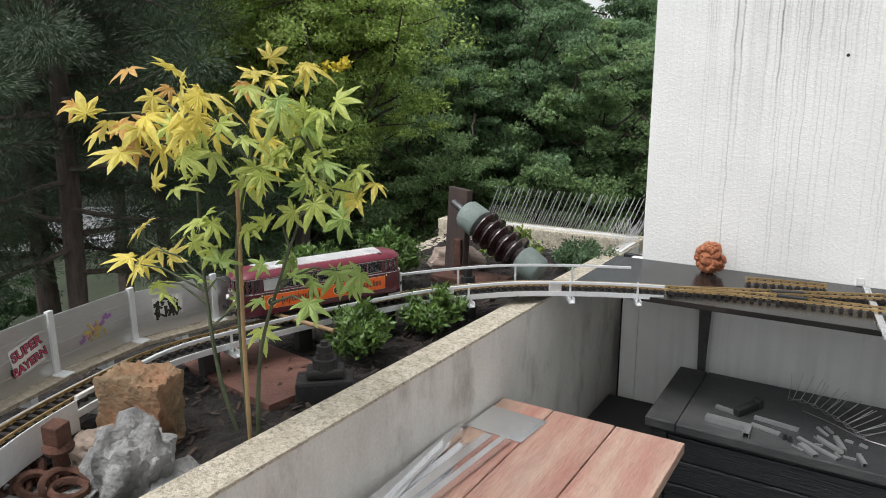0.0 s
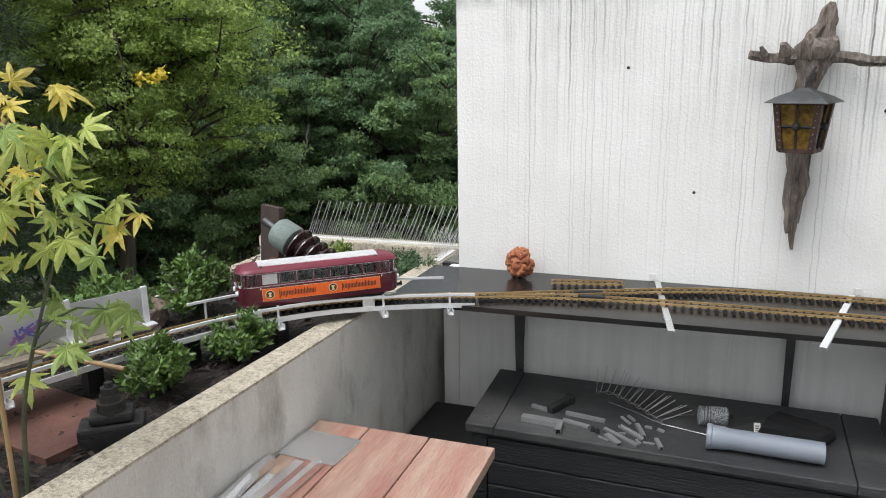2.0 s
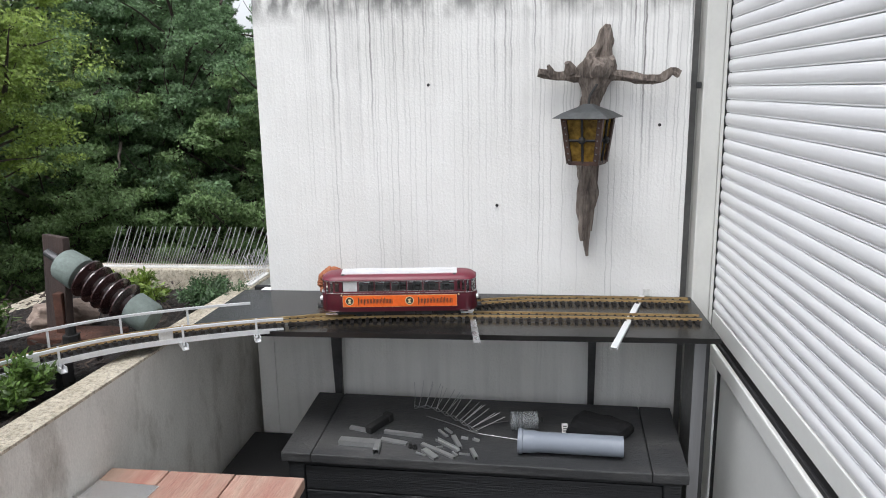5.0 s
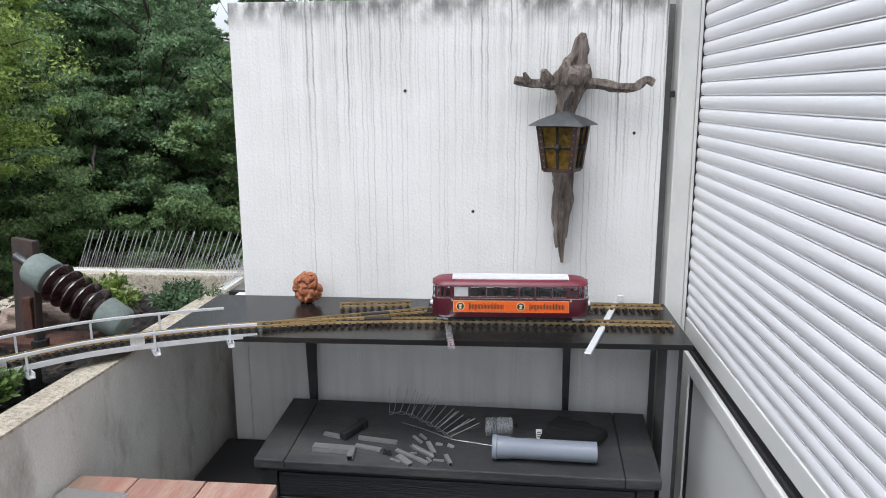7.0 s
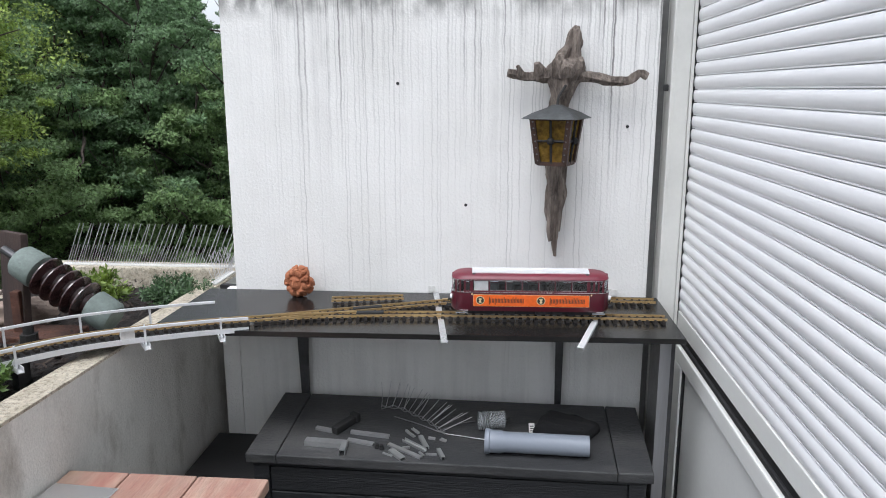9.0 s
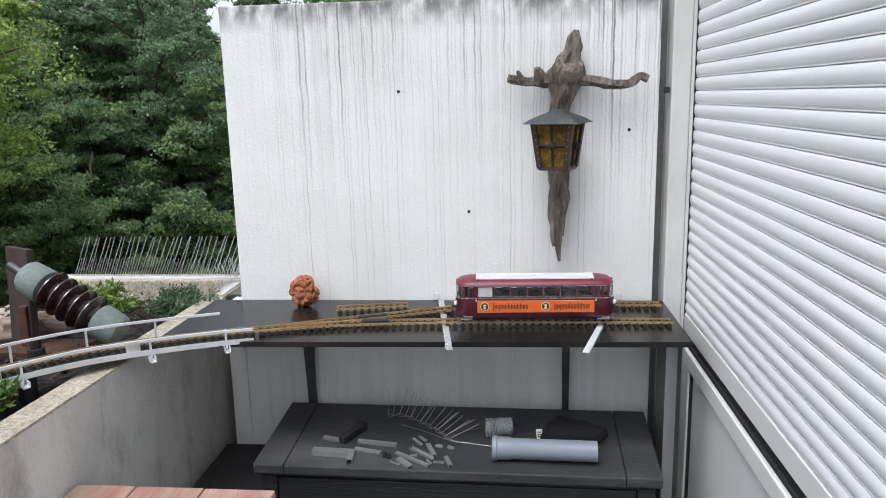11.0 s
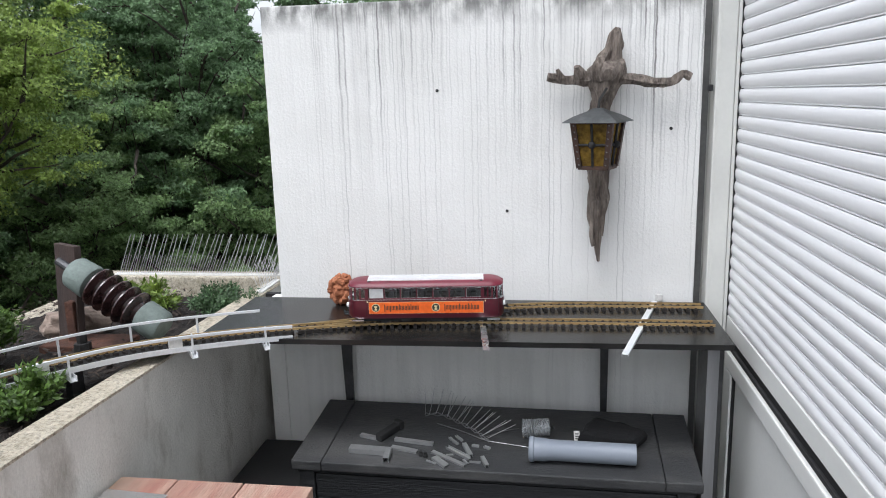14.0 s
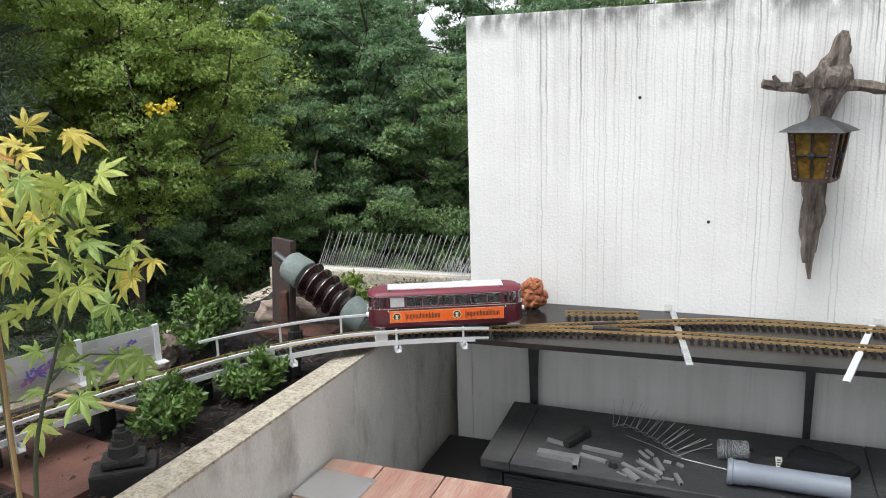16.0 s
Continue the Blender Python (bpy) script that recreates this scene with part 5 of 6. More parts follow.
for i, (x, y0, y1, tilt, w, h) in enumerate(((-0.985, 1.02, 1.79, -1.5, 0.030, 0.024), (-0.952, 0.98, 1.74, 1.2, 0.028, 0.014), (-0.920, 1.05, 1.80, 3.0, 0.030, 0.022),
                                            (-0.89, 0.95, 1.60, -2.4, 0.026, 0.016), (-0.875, 1.0, 1.82, 3.6, 0.020, 0.026), (-0.945, 1.0, 1.68, -5.0, 0.026, 0.012))):
    dx = math.tan(radians(tilt)) * (y1 - y0)
    channel("aluminium_profile", (x - dx / 2, y0, 0.752 + (0.024 if i == 5 else 0)), (x + dx / 2, y1, 0.752 + (0.024 if i == 5 else 0)), w, h, SHEET, "long bare aluminium profile lying on the wooden table", "metal profile", i % 2 == 0)["group"] = "profiles on the table"


# ---- wall ornaments ----
def driftwood():
    t = tagged(empty("driftwood_lamp"), "gnarled driftwood on the wall carrying a lantern", "wall lamp")
    bm = bmesh.new()
    y = 3.075
    trunk = spline([(0.535, y, 2.085), (0.522, y, 2.03), (0.500, y, 1.955), (0.480, y, 1.87), (0.468, y + 0.01, 1.75), (0.465, y + 0.01, 1.60), (0.466, y, 1.46), (0.470, y, 1.35), (0.474, y, 1.26), (0.479, y, 1.195)], 0.012)
    zs = [2.09, 2.06, 2.0, 1.94, 1.88, 1.80, 1.6, 1.45, 1.36, 1.27, 1.19]
    rs = [0.008, 0.026, 0.040, 0.060, 0.046, 0.036, 0.036, 0.034, 0.024, 0.012, 0.004]
    tube(bm, trunk, [float(np.interp(-p.z, [-z for z in zs], rs)) for p in trunk], 16, 0.75, 2.0)
    left = spline([(0.49, y, 1.925), (0.42, y, 1.905), (0.35, y, 1.905), (0.277, y - 0.01, 1.918)], 0.012)
    tube(bm, left, [0.030 - 0.015 * i / len(left) for i in range(len(left))], 12, 0.6, 5.0)
    right = spline([(0.50, y, 1.915), (0.58, y, 1.905), (0.68, y - 0.01, 1.885), (0.73, y - 0.015, 1.888), (0.765, y - 0.015, 1.912), (0.79, y - 0.01, 1.900), (0.803, y - 0.01, 1.893)], 0.012)
    tube(bm, right, [0.026 - 0.013 * i / len(right) for i in range(len(right))], 12, 0.6, 8.0)
    for a, b, r in (((0.40, y - 0.01, 1.915), (0.385, y - 0.03, 1.95), 0.022), ((0.33, y - 0.01, 1.91), (0.315, y - 0.02, 1.942), 0.013), ((0.50, y - 0.03, 1.93), (0.497, y - 0.075, 1.915), 0.045), ((0.545, y, 1.94), (0.55, y - 0.03, 1.965), 0.025)):
        a, b = Vector(a), Vector(b)
        tube(bm, [a.lerp(b, f / 5) for f in range(6)], [r * (1.1 - 0.12 * f) for f in range(6)], 10, 0.5, r * 90)
    tube(bm, spline([(0.497, y, 1.80), (0.507, y + 0.01, 1.62), (0.497, y + 0.01, 1.45), (0.482, y + 0.005, 1.30)], 0.015), 0.011, 8, 0.4, 3)
    tube(bm, spline([(0.45, y - 0.02, 1.37), (0.447, y - 0.02, 1.31), (0.455, y - 0.02, 1.27)], 0.01), 0.008, 8, 0.5, 4)
    wood = part("driftwood", bm, DRIFT, t, "grey-brown weathered driftwood cross", smooth=True)
    # the lantern hangs in front of the wood
    L = empty("lantern", pose(0.461, 2.955, 1.668, 0, 0, -22))
    L.parent = t
    bm = bmesh.new()
    a, b = 0.102, 0.014
    prof = [(a, 0.082), (a * 0.96, 0.086), (0.07, 0.104), (0.03, 0.122), (b, 0.132)]
    rings = []
    for h, z in prof:
        rings.append([bm.verts.new((sx * h, sy * h, z)) for sx, sy in ((-1, -1), (1, -1), (1, 1), (-1, 1))])
    for p, q in zip(rings, rings[1:]):
        for k in range(4):
            bm.faces.new((p[k], p[(k + 1) % 4], q[(k + 1) % 4], q[k]))
    bm.faces.new(rings[-1])
    bmesh.ops.solidify(bm, geom=list(bm.faces), thickness=0.003)
    part("lantern_roof", bm, ZINC, L, "dull grey zinc lantern roof")
    wt, wb, zt, zb = 0.069, 0.050, 0.084, -0.080
    body = bmesh.new()
    for sx, sy in ((-1, -1), (1, -1), (1, 1), (-1, 1)):
        p, q = Vector((sx * wt, sy * wt, zt)), Vector((sx * wb, sy * wb, zb))
        tube(body, [p, q], 0.014, 4)
    for w, z in ((wt, zt), (wb, zb)):
        for k in range(4):
            c = [(-w, -w, z), (w, -w, z), (w, w, z), (-w, w, z)]
            tube(body, [c[k], c[(k + 1) % 4]], 0.010, 4)
    part("lantern_frame", body, COPPER, L, "dark riveted copper lantern frame")
    part("lantern_base", boxed(-wb, wb, -wb, wb, zb - 0.006, zb + 0.002), COPPER, L)
    for k in range(4):
        r = pose(0, 0, 0, 0, 0, 90 * k)
        bm = bmesh.new()
        vs = [bm.verts.new(r @ Vector(v)) for v in ((-wb, -wb, zb), (wb, -wb, zb), (wt, -wt, zt), (-wt, -wt, zt))]
        bm.faces.new(vs)
        bmesh.ops.solidify(bm, geom=list(bm.faces), thickness=0.004)
        part("lantern_pane", bm, AMBER, L, "amber glass pane")
        bm = bmesh.new()
        tube(bm, [r @ Vector((0, -wb - 0.004, zb)), r @ Vector((0, -wt - 0.004, zt))], 0.005, 5)
        wm = (wt + wb) / 2
        tube(bm, [r @ Vector((-wm, -wm - 0.004, 0.003)), r @ Vector((wm, -wm - 0.004, 0.003))], 0.005, 5)
        bmesh.ops.create_icosphere(bm, subdivisions=2, radius=0.014, matrix=r @ Matrix.Translation((0, -wm - 0.008, 0.003)))
        part("lantern_cross", bm, BLACKIRON, L)
        bm = bmesh.new()
        for f in range(7):
            z = zb + (zt - zb) * (f + 0.5) / 7
            w = wb + (wt - wb) * (f + 0.5) / 7
            for s in (-1, 1):
                bmesh.ops.create_icosphere(bm, subdivisions=1, radius=0.0042, matrix=r @ Matrix.Translation((s * (w - 0.002), -w - 0.008, z)))
        tagged(part("rivets", bm, ZINC, L), kind="stuff")
    bm = bmesh.new()
    tube(bm, [(0, 0, 0.13), (0, 0.01, 0.16), (0.01, 0.06, 0.2)], 0.005, 6)
    part("hook", bm, BLACKIRON, L)


driftwood()
for x, z in ((-0.151, 1.878), (0.119, 1.399), (0.744, 1.713)):
    ob = put("wall_plug", tube(bmesh.new(), [(0, 0, 0), (0, -0.004, 0)], [0.0065, 0.005], 10), DARK)
    ob.location = (x, 3.128, z)
    tagged(ob, "small dark plug hole in the white wall", "wall plug", "wall plugs")
ob = put("wall_hook", boxed(-0.008, 0.008, -0.03, 0.0, -0.012, 0.012, 0.004), DARK)
ob.location = (0.878, 3.13, 1.86)
tagged(ob, "small dark hook beside the wall edge", "hook")
for x in (-0.02, 0.72):
    ob = put("wall_tab", boxed(-0.014, 0.014, -0.006, 0.0, 0.0, 0.03, 0.003), TAPE)
    ob.location = (x, 3.1275, SHELF_Z + 0.001)
    tagged(ob, "small white plastic tab at the foot of the wall", "bracket", "wall tabs")


def lion():
    """Terracotta lion mask: a face with brow, muzzle and chin inside a mane of overlapping locks."""
    bm = bmesh.new()
    r = bmesh.ops.create_icosphere(bm, subdivisions=4, radius=1.0)
    for v in r["verts"]:
        p = v.co.copy()
        front = p.y < 0
        d = 0.0
        if front:
            d += 0.36 * math.exp(-(p.x / 0.27) ** 2 - ((p.z + 0.22) / 0.22) ** 2)
            d += 0.20 * math.exp(-(p.x / 0.12) ** 2 - ((p.z - 0.08) / 0.26) ** 2)
            d += 0.16 * math.exp(-((abs(p.x) - 0.27) / 0.16) ** 2 - ((p.z - 0.27) / 0.09) ** 2)
            d -= 0.17 * math.exp(-((abs(p.x) - 0.27) / 0.11) ** 2 - ((p.z - 0.10) / 0.08) ** 2)
            d -= 0.16 * math.exp(-(p.x / 0.24) ** 2 - ((p.z + 0.40) / 0.05) ** 2)
            d += 0.12 * math.exp(-(p.x / 0.16) ** 2 - ((p.z + 0.58) / 0.12) ** 2)
        v.co = Vector((p.x * 0.050, p.y * 0.038 - d * 0.050, p.z * 0.054))
    rng = random.Random(8)
    for ring, n, lift in ((0, 15, -0.024), (1, 19, -0.010), (2, 21, 0.008)):
        for k in range(n):
            a = 2 * math.pi * (k + 0.5 * (ring % 2)) / n + rng.uniform(-0.08, 0.08)
            c, s = math.cos(a), math.sin(a)
            r0 = 0.031 + 0.006 * ring
            ln = 0.019 + rng.uniform(-0.003, 0.005)
            twist = rng.uniform(-0.9, 0.9)
            pts = []
            for j in range(5):
                f = j / 4
                rr, aa = r0 + ln * f, a + twist * f * f * 0.5
                pts.append((rr * math.cos(aa), lift - 0.006 * math.sin(f * 3.0), rr * 1.06 * math.sin(aa)))
            tube(bm, pts, [0.008, 0.0105, 0.0105, 0.0085, 0.0040], 8, 0.25, k)
    for v in bm.verts:
        v.co.z = max(v.co.z, -0.062)
    ob = put("lion_head", bm, TERRACOTTA, smooth=True)
    ob.matrix_basis = pose(-0.553, 3.035, SHELF_Z + 0.062, 0, 0, -18)
    tagged(ob, "small terracotta lion head ornament on the black shelf", "ornament")


lion()


# ---- planter things ----
def rock(name, m, size, mat, seed, label, sharp=0.35, cubic=0.62):
    bm = bmesh.new()
    bmesh.ops.create_icosphere(bm, subdivisions=5, radius=0.5)
    for v in bm.verts:
        p = v.co.normalized()
        r = 0.5 / max(abs(p.x), abs(p.y), abs(p.z)) * cubic + 0.5 * (1 - cubic)
        r *= 1 + sharp * noise.noise(p * 1.6 + Vector((seed, 0, 0))) + 0.10 * noise.noise(p * 4.5 + Vector((0, seed, 0))) - 0.07 * abs(noise.noise(p * 8 + Vector((0, 0, seed)))) + 0.045 * noise.noise(p * 20)
        v.co = Vector((p.x * r * size[0], p.y * r * size[1], p.z * r * size[2]))
    ob = put(name, bm, mat, smooth=True)
    ob.matrix_basis = m
    return tagged(ob, label, "rock")


rock("rock", pose(-1.425, 1.02, 1.020, 0, 4, 20), (0.170, 0.12, 0.25), ROCKBROWN, 3, "ochre sandstone block standing in the soil", 0.08, 0.9)
rock("rock", pose(-1.295, 0.885, 0.968, 6, 18, 30), (0.165, 0.14, 0.27), ROCKGREY, 11, "jagged grey limestone lying in the soil", 0.45)
rock("rock", pose(-1.19, 0.93, 0.945, 0, 12, -10), (0.13, 0.12, 0.09), ROCKGREY, 17, "low grey limestone piece in the soil", 0.4)
rock("rock", pose(-1.43, 0.905, 0.985, 0, 0, 40), (0.11, 0.10, 0.10), ROCKPINK, 6, "pale pinkish stone half buried in soil", 0.3)
rock("rock", pose(-1.40, 0.74, 0.94, 0, 0, 10), (0.24, 0.16, 0.08), ROCKGREY, 23, "flat grey stone in the soil", 0.3)
rock("rock", pose(-1.62, 2.83, 0.975, 0, 8, 40), (0.24, 0.14, 0.15), ROCKPINK, 29, "pale stone behind the insulator", 0.3)
rock("rock", pose(-1.80, 2.20, 0.985, 0, 8, 10), (0.18, 0.14, 0.14), ROCKPINK, 31, "pale stone among the shrubs", 0.3)


def rusty_bolt():
    t = tagged(empty("anchor_bolt", pose(-1.405, 0.805, 0.985, 5, 4, 15)), "rusty iron bolt with a square head and washer", "bolt")
    part("shaft", tube(bmesh.new(), [(0, 0, -0.06), (0, 0, 0.09)], 0.016, 14), RUST, t)
    bm = boxed(-0.020, 0.020, -0.020, 0.020, 0.085, 0.130, 0.003)
    part("head", bm, RUST, t)
    part("washer", tube(bmesh.new(), [(0, 0, 0.066), (0, 0, 0.074), (0, 0, 0.086)], [0.030, 0.032, 0.024], 18), RUST, t)
    rng = random.Random(2)
    spots = [(-1.36, 0.80, 0.985, 70, 20), (-1.335, 0.775, 0.99, 20, 60), (-1.45, 0.775, 0.99, 60, -30), (-1.475, 0.76, 0.99, 15, 20), (-1.42, 0.745, 0.99, 80, 70), (-1.365, 0.765, 1.0, 75, 100), (-1.44, 0.72, 0.99, 30, 10), (-1.39, 0.74, 1.0, 50, 40)]
    for x, y, z, tilt, turn in spots:
        bm = bmesh.new()
        pts = []
        for i in range(17):
            a = 2 * math.pi * i / 16
            pts.append((0.034 * math.cos(a), 0.024 * math.sin(a), 0))
        tube(bm, pts, 0.0085, 8, 0.3, x * 10, caps=False)
        ob = put("chain_link", bm, RUST, smooth=True)
        ob.matrix_basis = pose(x, y, z, tilt, 10, turn)
        tagged(ob, "heavy rusted iron chain link by the bolt", "chain link", "rusty chain links")


rusty_bolt()
tagged(put("rusty_plate", boxed(-0.225, 0.225, -0.135, 0.135, -0.02, 0.014, 0.002), RUSTPLATE), "flat red-brown rusted plate lying on soil", "metal plate").matrix_basis = pose(-1.49, 1.475, SOIL_Z + 0.004, 0, 0, -10)


def iron_fitting():
    t = tagged(empty("iron_fitting", pose(-1.225, 1.455, SOIL_Z + 0.030, 0, 0, 38) @ Matrix.Scale(1.15, 4)), "blackened iron fitting with a stepped bolt", "iron fitting")
    bm = boxed(-0.070, 0.066, -0.040, 0.040, -0.06, 0.026, 0.008)
    box(bm, -0.045, 0.045, -0.030, 0.030, 0.028, 0.050, 0.008)
    part("base", bm, BLACKIRON, t)
    part("collar", tube(bmesh.new(), [(0, 0, 0.045), (0, 0, 0.072), (0, 0, 0.073), (0, 0, 0.088)], [0.030, 0.029, 0.022, 0.021], 18), BLACKIRON, t)
    part("nut", tube(bmesh.new(), [(0, 0, 0.086), (0, 0, 0.104)], 0.019, 6), BLACKIRON, t)
    part("bolt_end", tube(bmesh.new(), [(0, 0, 0.104), (0, 0, 0.115)], 0.009, 10), BLACKIRON, t)


iron_fitting()


def insulator():
    t = tagged(empty("insulator_stand"), "old brown porcelain insulator leaning from a rusty plank", "insulator")
    bm = boxed(-0.014, 0.014, -0.075, 0.075, -0.02, 0.40, 0.003)
    ob = part("plank", bm, PLANK, t, "dark brown upright plank")
    ob.matrix_basis = pose(-1.555, 2.71, 0.94, 0, 4, 62)
    part("foot", boxed(-1.62, -1.30, 2.60, 2.76, 0.93, 0.975, 0.006), RUST, t)
    part("brace", boxed(-1.535, -1.50, 2.66, 2.72, 0.97, 1.13, 0.004), RUST, t)
    part("nut", tube(bmesh.new(), [(-1.40, 2.55, 0.97), (-1.40, 2.55, 1.01), (-1.40, 2.55, 1.011), (-1.40, 2.55, 1.045)], [0.03, 0.03, 0.018, 0.018], 6), BLACKIRON, t)
    A, B = Vector((-1.50, 2.655, 1.272)), Vector((-1.105, 2.60, 1.055))
    d = (B - A)
    L = d.length
    rot = d.to_track_quat("Z", "Y").to_matrix().to_4x4()
    body = empty("insulator")
    body.parent = t
    body.matrix_basis = Matrix.Translation(A) @ rot

    def lathe(prof, k=32):
        bm = bmesh.new()
        rs = [[bm.verts.new((r * math.cos(2 * math.pi * i / k), r * math.sin(2 * math.pi * i / k), z)) for i in range(k)] for z, r in prof]
        for a, c in zip(rs, rs[1:]):
            for i in range(k):
                bm.faces.new((a[i], a[(i + 1) % k], c[(i + 1) % k], c[i]))
        bm.faces.new(rs[0][::-1])
        bm.faces.new(rs[-1])
        return bm

    part("pin", lathe([(-0.04, 0.016), (0.04, 0.016)], 14), STEEL, body)
    part("cap", lathe([(0.03, 0.030), (0.034, 0.052), (0.045, 0.061), (0.115, 0.066), (0.125, 0.062), (0.132, 0.045)]), PATINA, body, "green-grey cement cap", True)
    for i in range(5):
        z = 0.150 + i * 0.043
        part("shed", lathe([(z - 0.018, 0.034), (z - 0.010, 0.038), (z - 0.003, 0.066), (z + 0.001, 0.0755), (z + 0.006, 0.0755), (z + 0.010, 0.060), (z + 0.014, 0.040), (z + 0.026, 0.034)]), PORCELAIN, body, "glossy brown porcelain shed", True)
    part("cap", lathe([(L - 0.10, 0.045), (L - 0.09, 0.062), (L - 0.012, 0.060), (L, 0.05)]), PATINA, body, "green-grey cement cap", True)


insulator()


def shrub(name, m, r, h, leaves, size, mat, seed, label, category="shrub"):
    rng = np.random.default_rng(seed)
    t = tagged(empty(name, m), label, category)
    bm = bmesh.new()
    tips = []
    for i in range(26):
        a, q = rng.random() * 6.28, rng.random() ** 0.6
        tip = Vector((math.cos(a) * r * q * 1.15, math.sin(a) * r * q * 1.15, h * (0.40 + 0.70 * rng.random()) * (1.05 - 0.40 * q)))
        mid = tip * 0.5 + Vector((0, 0, 0.01))
        tube(bm, [(0, 0, -0.02), mid, tip], [0.004, 0.003, 0.0015], 5)
        tips += [mid, tip * 0.75, tip, tip * 0.9]
    part("stem_cluster", bm, STEM, t)
    c = np.array([tuple(p) for p in tips])
    v, f = leaf_cloud(rng, c, np.full(len(c), r * 0.26), leaves, size, 1.0, 0.9, 0.21, True)
    tagged(soup("foliage", v, f, mat, t), kind="stuff")
    return t


shrub("box_shrub", pose(-1.315, 1.715, SOIL_Z), 0.088, 0.17, 2800, 0.023, SHRUBLEAF, 1, "small leafy green box shrub in the soil")
shrub("box_shrub", pose(-1.225, 2.025, SOIL_Z), 0.098, 0.155, 2800, 0.023, SHRUBLEAF, 2, "small leafy green box shrub in the soil")
shrub("box_shrub", pose(-1.66, 2.36, SOIL_Z + 0.02), 0.13, 0.24, 2200, 0.028, SHRUBLEAF, 3, "upright green box shrub behind the track")
shrub("box_shrub", pose(-1.86, 2.14, SOIL_Z + 0.01), 0.12, 0.20, 2000, 0.028, SHRUBLEAF, 4, "upright green box shrub behind the track")
shrub("box_shrub", pose(-1.80, 1.93, SOIL_Z), 0.12, 0.20, 2000, 0.028, SHRUBLEAF, 14, "upright green box shrub behind the track")
shrub("golden_shrub", pose(-1.50, 3.16, SOIL_Z - 0.02), 0.125, 0.15, 1800, 0.028, SHRUBLIGHT, 5, "yellow-green leafy shrub by the end wall")
shrub("hebe_shrub", pose(-1.155, 3.17, SOIL_Z - 0.02), 0.135, 0.115, 4600, 0.017, HEDGELEAF, 6, "dense low blue-green shrub by the parapet")


def wall_spikes():
    t = tagged(empty("bird_spikes"), "steel bird spikes on a strip along the end wall", "bird spikes")
    y = 3.515
    part("base_strip", boxed(-1.86, -0.985, y - 0.016, y + 0.016, END_Z, END_Z + 0.008, 0.002), TAPE, t, "white base strip")
    rng = random.Random(7)
    for i in range(34):
        x = -1.84 + i * 0.0255
        a = 0.075 + rng.uniform(-0.012, 0.012)
        part("spike", tube(bmesh.new(), [(x, y, END_Z + 0.006), (x + a, y + 0.02, END_Z + 0.20)], 0.0019, 5), WIRE, t)
        part("spike", tube(bmesh.new(), [(x + 0.012, y, END_Z + 0.006), (x + 0.05 + a * 0.3, y - 0.035, END_Z + 0.105)], 0.0015, 5), WIRE, t)
    t2 = tagged(empty("bird_spikes"), "short strip of bird spikes on the parapet", "bird spikes")
    part("base_strip", boxed(-1.018, -0.985, 3.24, 3.47, CAP_Z, CAP_Z + 0.008, 0.002), TAPE, t2, "white base strip")
    for i in range(10):
        yy = 3.25 + i * 0.024
        part("spike", tube(bmesh.new(), [(-1.0, yy, CAP_Z + 0.006), (-1.04 + rng.uniform(-0.02, 0.02), yy + 0.03, CAP_Z + 0.12)], 0.0012, 5), WIRE, t2)
        part("spike", tube(bmesh.new(), [(-1.0, yy, CAP_Z + 0.006), (-0.95 + rng.uniform(-0.02, 0.02), yy + 0.03, CAP_Z + 0.12)], 0.0012, 5), WIRE, t2)


wall_spikes()


# ---- young maple ----
def maple_leaf_mesh(seed):
    """Five to seven broad pointed lobes that droop from the stalk, each folded along its rib."""
    rng = random.Random(seed)
    lobes = [(-138, 0.34), (-92, 0.62), (-46, 0.88), (0, 1.0), (46, 0.88), (92, 0.62), (138, 0.34)]
    droop = rng.uniform(0.20, 0.55)
    curl = rng.uniform(-0.12, 0.12)
    bm = bmesh.new()
    c = bm.verts.new((0, 0, 0))

    def place(r, deg, fold):
        t = radians(deg)
        return bm.verts.new((r * math.sin(t), r * math.cos(t), -droop * r * r + curl * r * math.sin(t) + fold))

    ribs, sides = [], []
    for a, r in lobes:
        a2, r2 = a + rng.uniform(-6, 6), r * rng.uniform(0.86, 1.1)
        sag = rng.uniform(-0.10, 0.02)
        ribs.append((place(r2 * 0.50, a2, 0.045), place(r2, a2 + rng.uniform(-3, 3), sag)))
        sides.append((place(r2 * 0.52, a2 - 15, -0.02), place(r2 * 0.78, a2 - 6, sag * 0.5), place(r2 * 0.52, a2 + 15, -0.02), place(r2 * 0.78, a2 + 6, sag * 0.5)))
    notches = [place(0.27 + 0.06 * rng.random(), (p[0] + q[0]) / 2, 0.01) for p, q in zip(lobes, lobes[1:])]
    ends = [place(0.10, -160, 0.0)] + notches + [place(0.10, 160, 0.0)]
    for i, ((mid, tip), (l0, l1, r0, r1)) in enumerate(zip(ribs, sides)):
        bm.faces.new((c, mid, l0, ends[i]))
        bm.faces.new((mid, tip, l1, l0))
        bm.faces.new((c, ends[i + 1], r0, mid))
        bm.faces.new((mid, r0, r1, tip))
    return bm


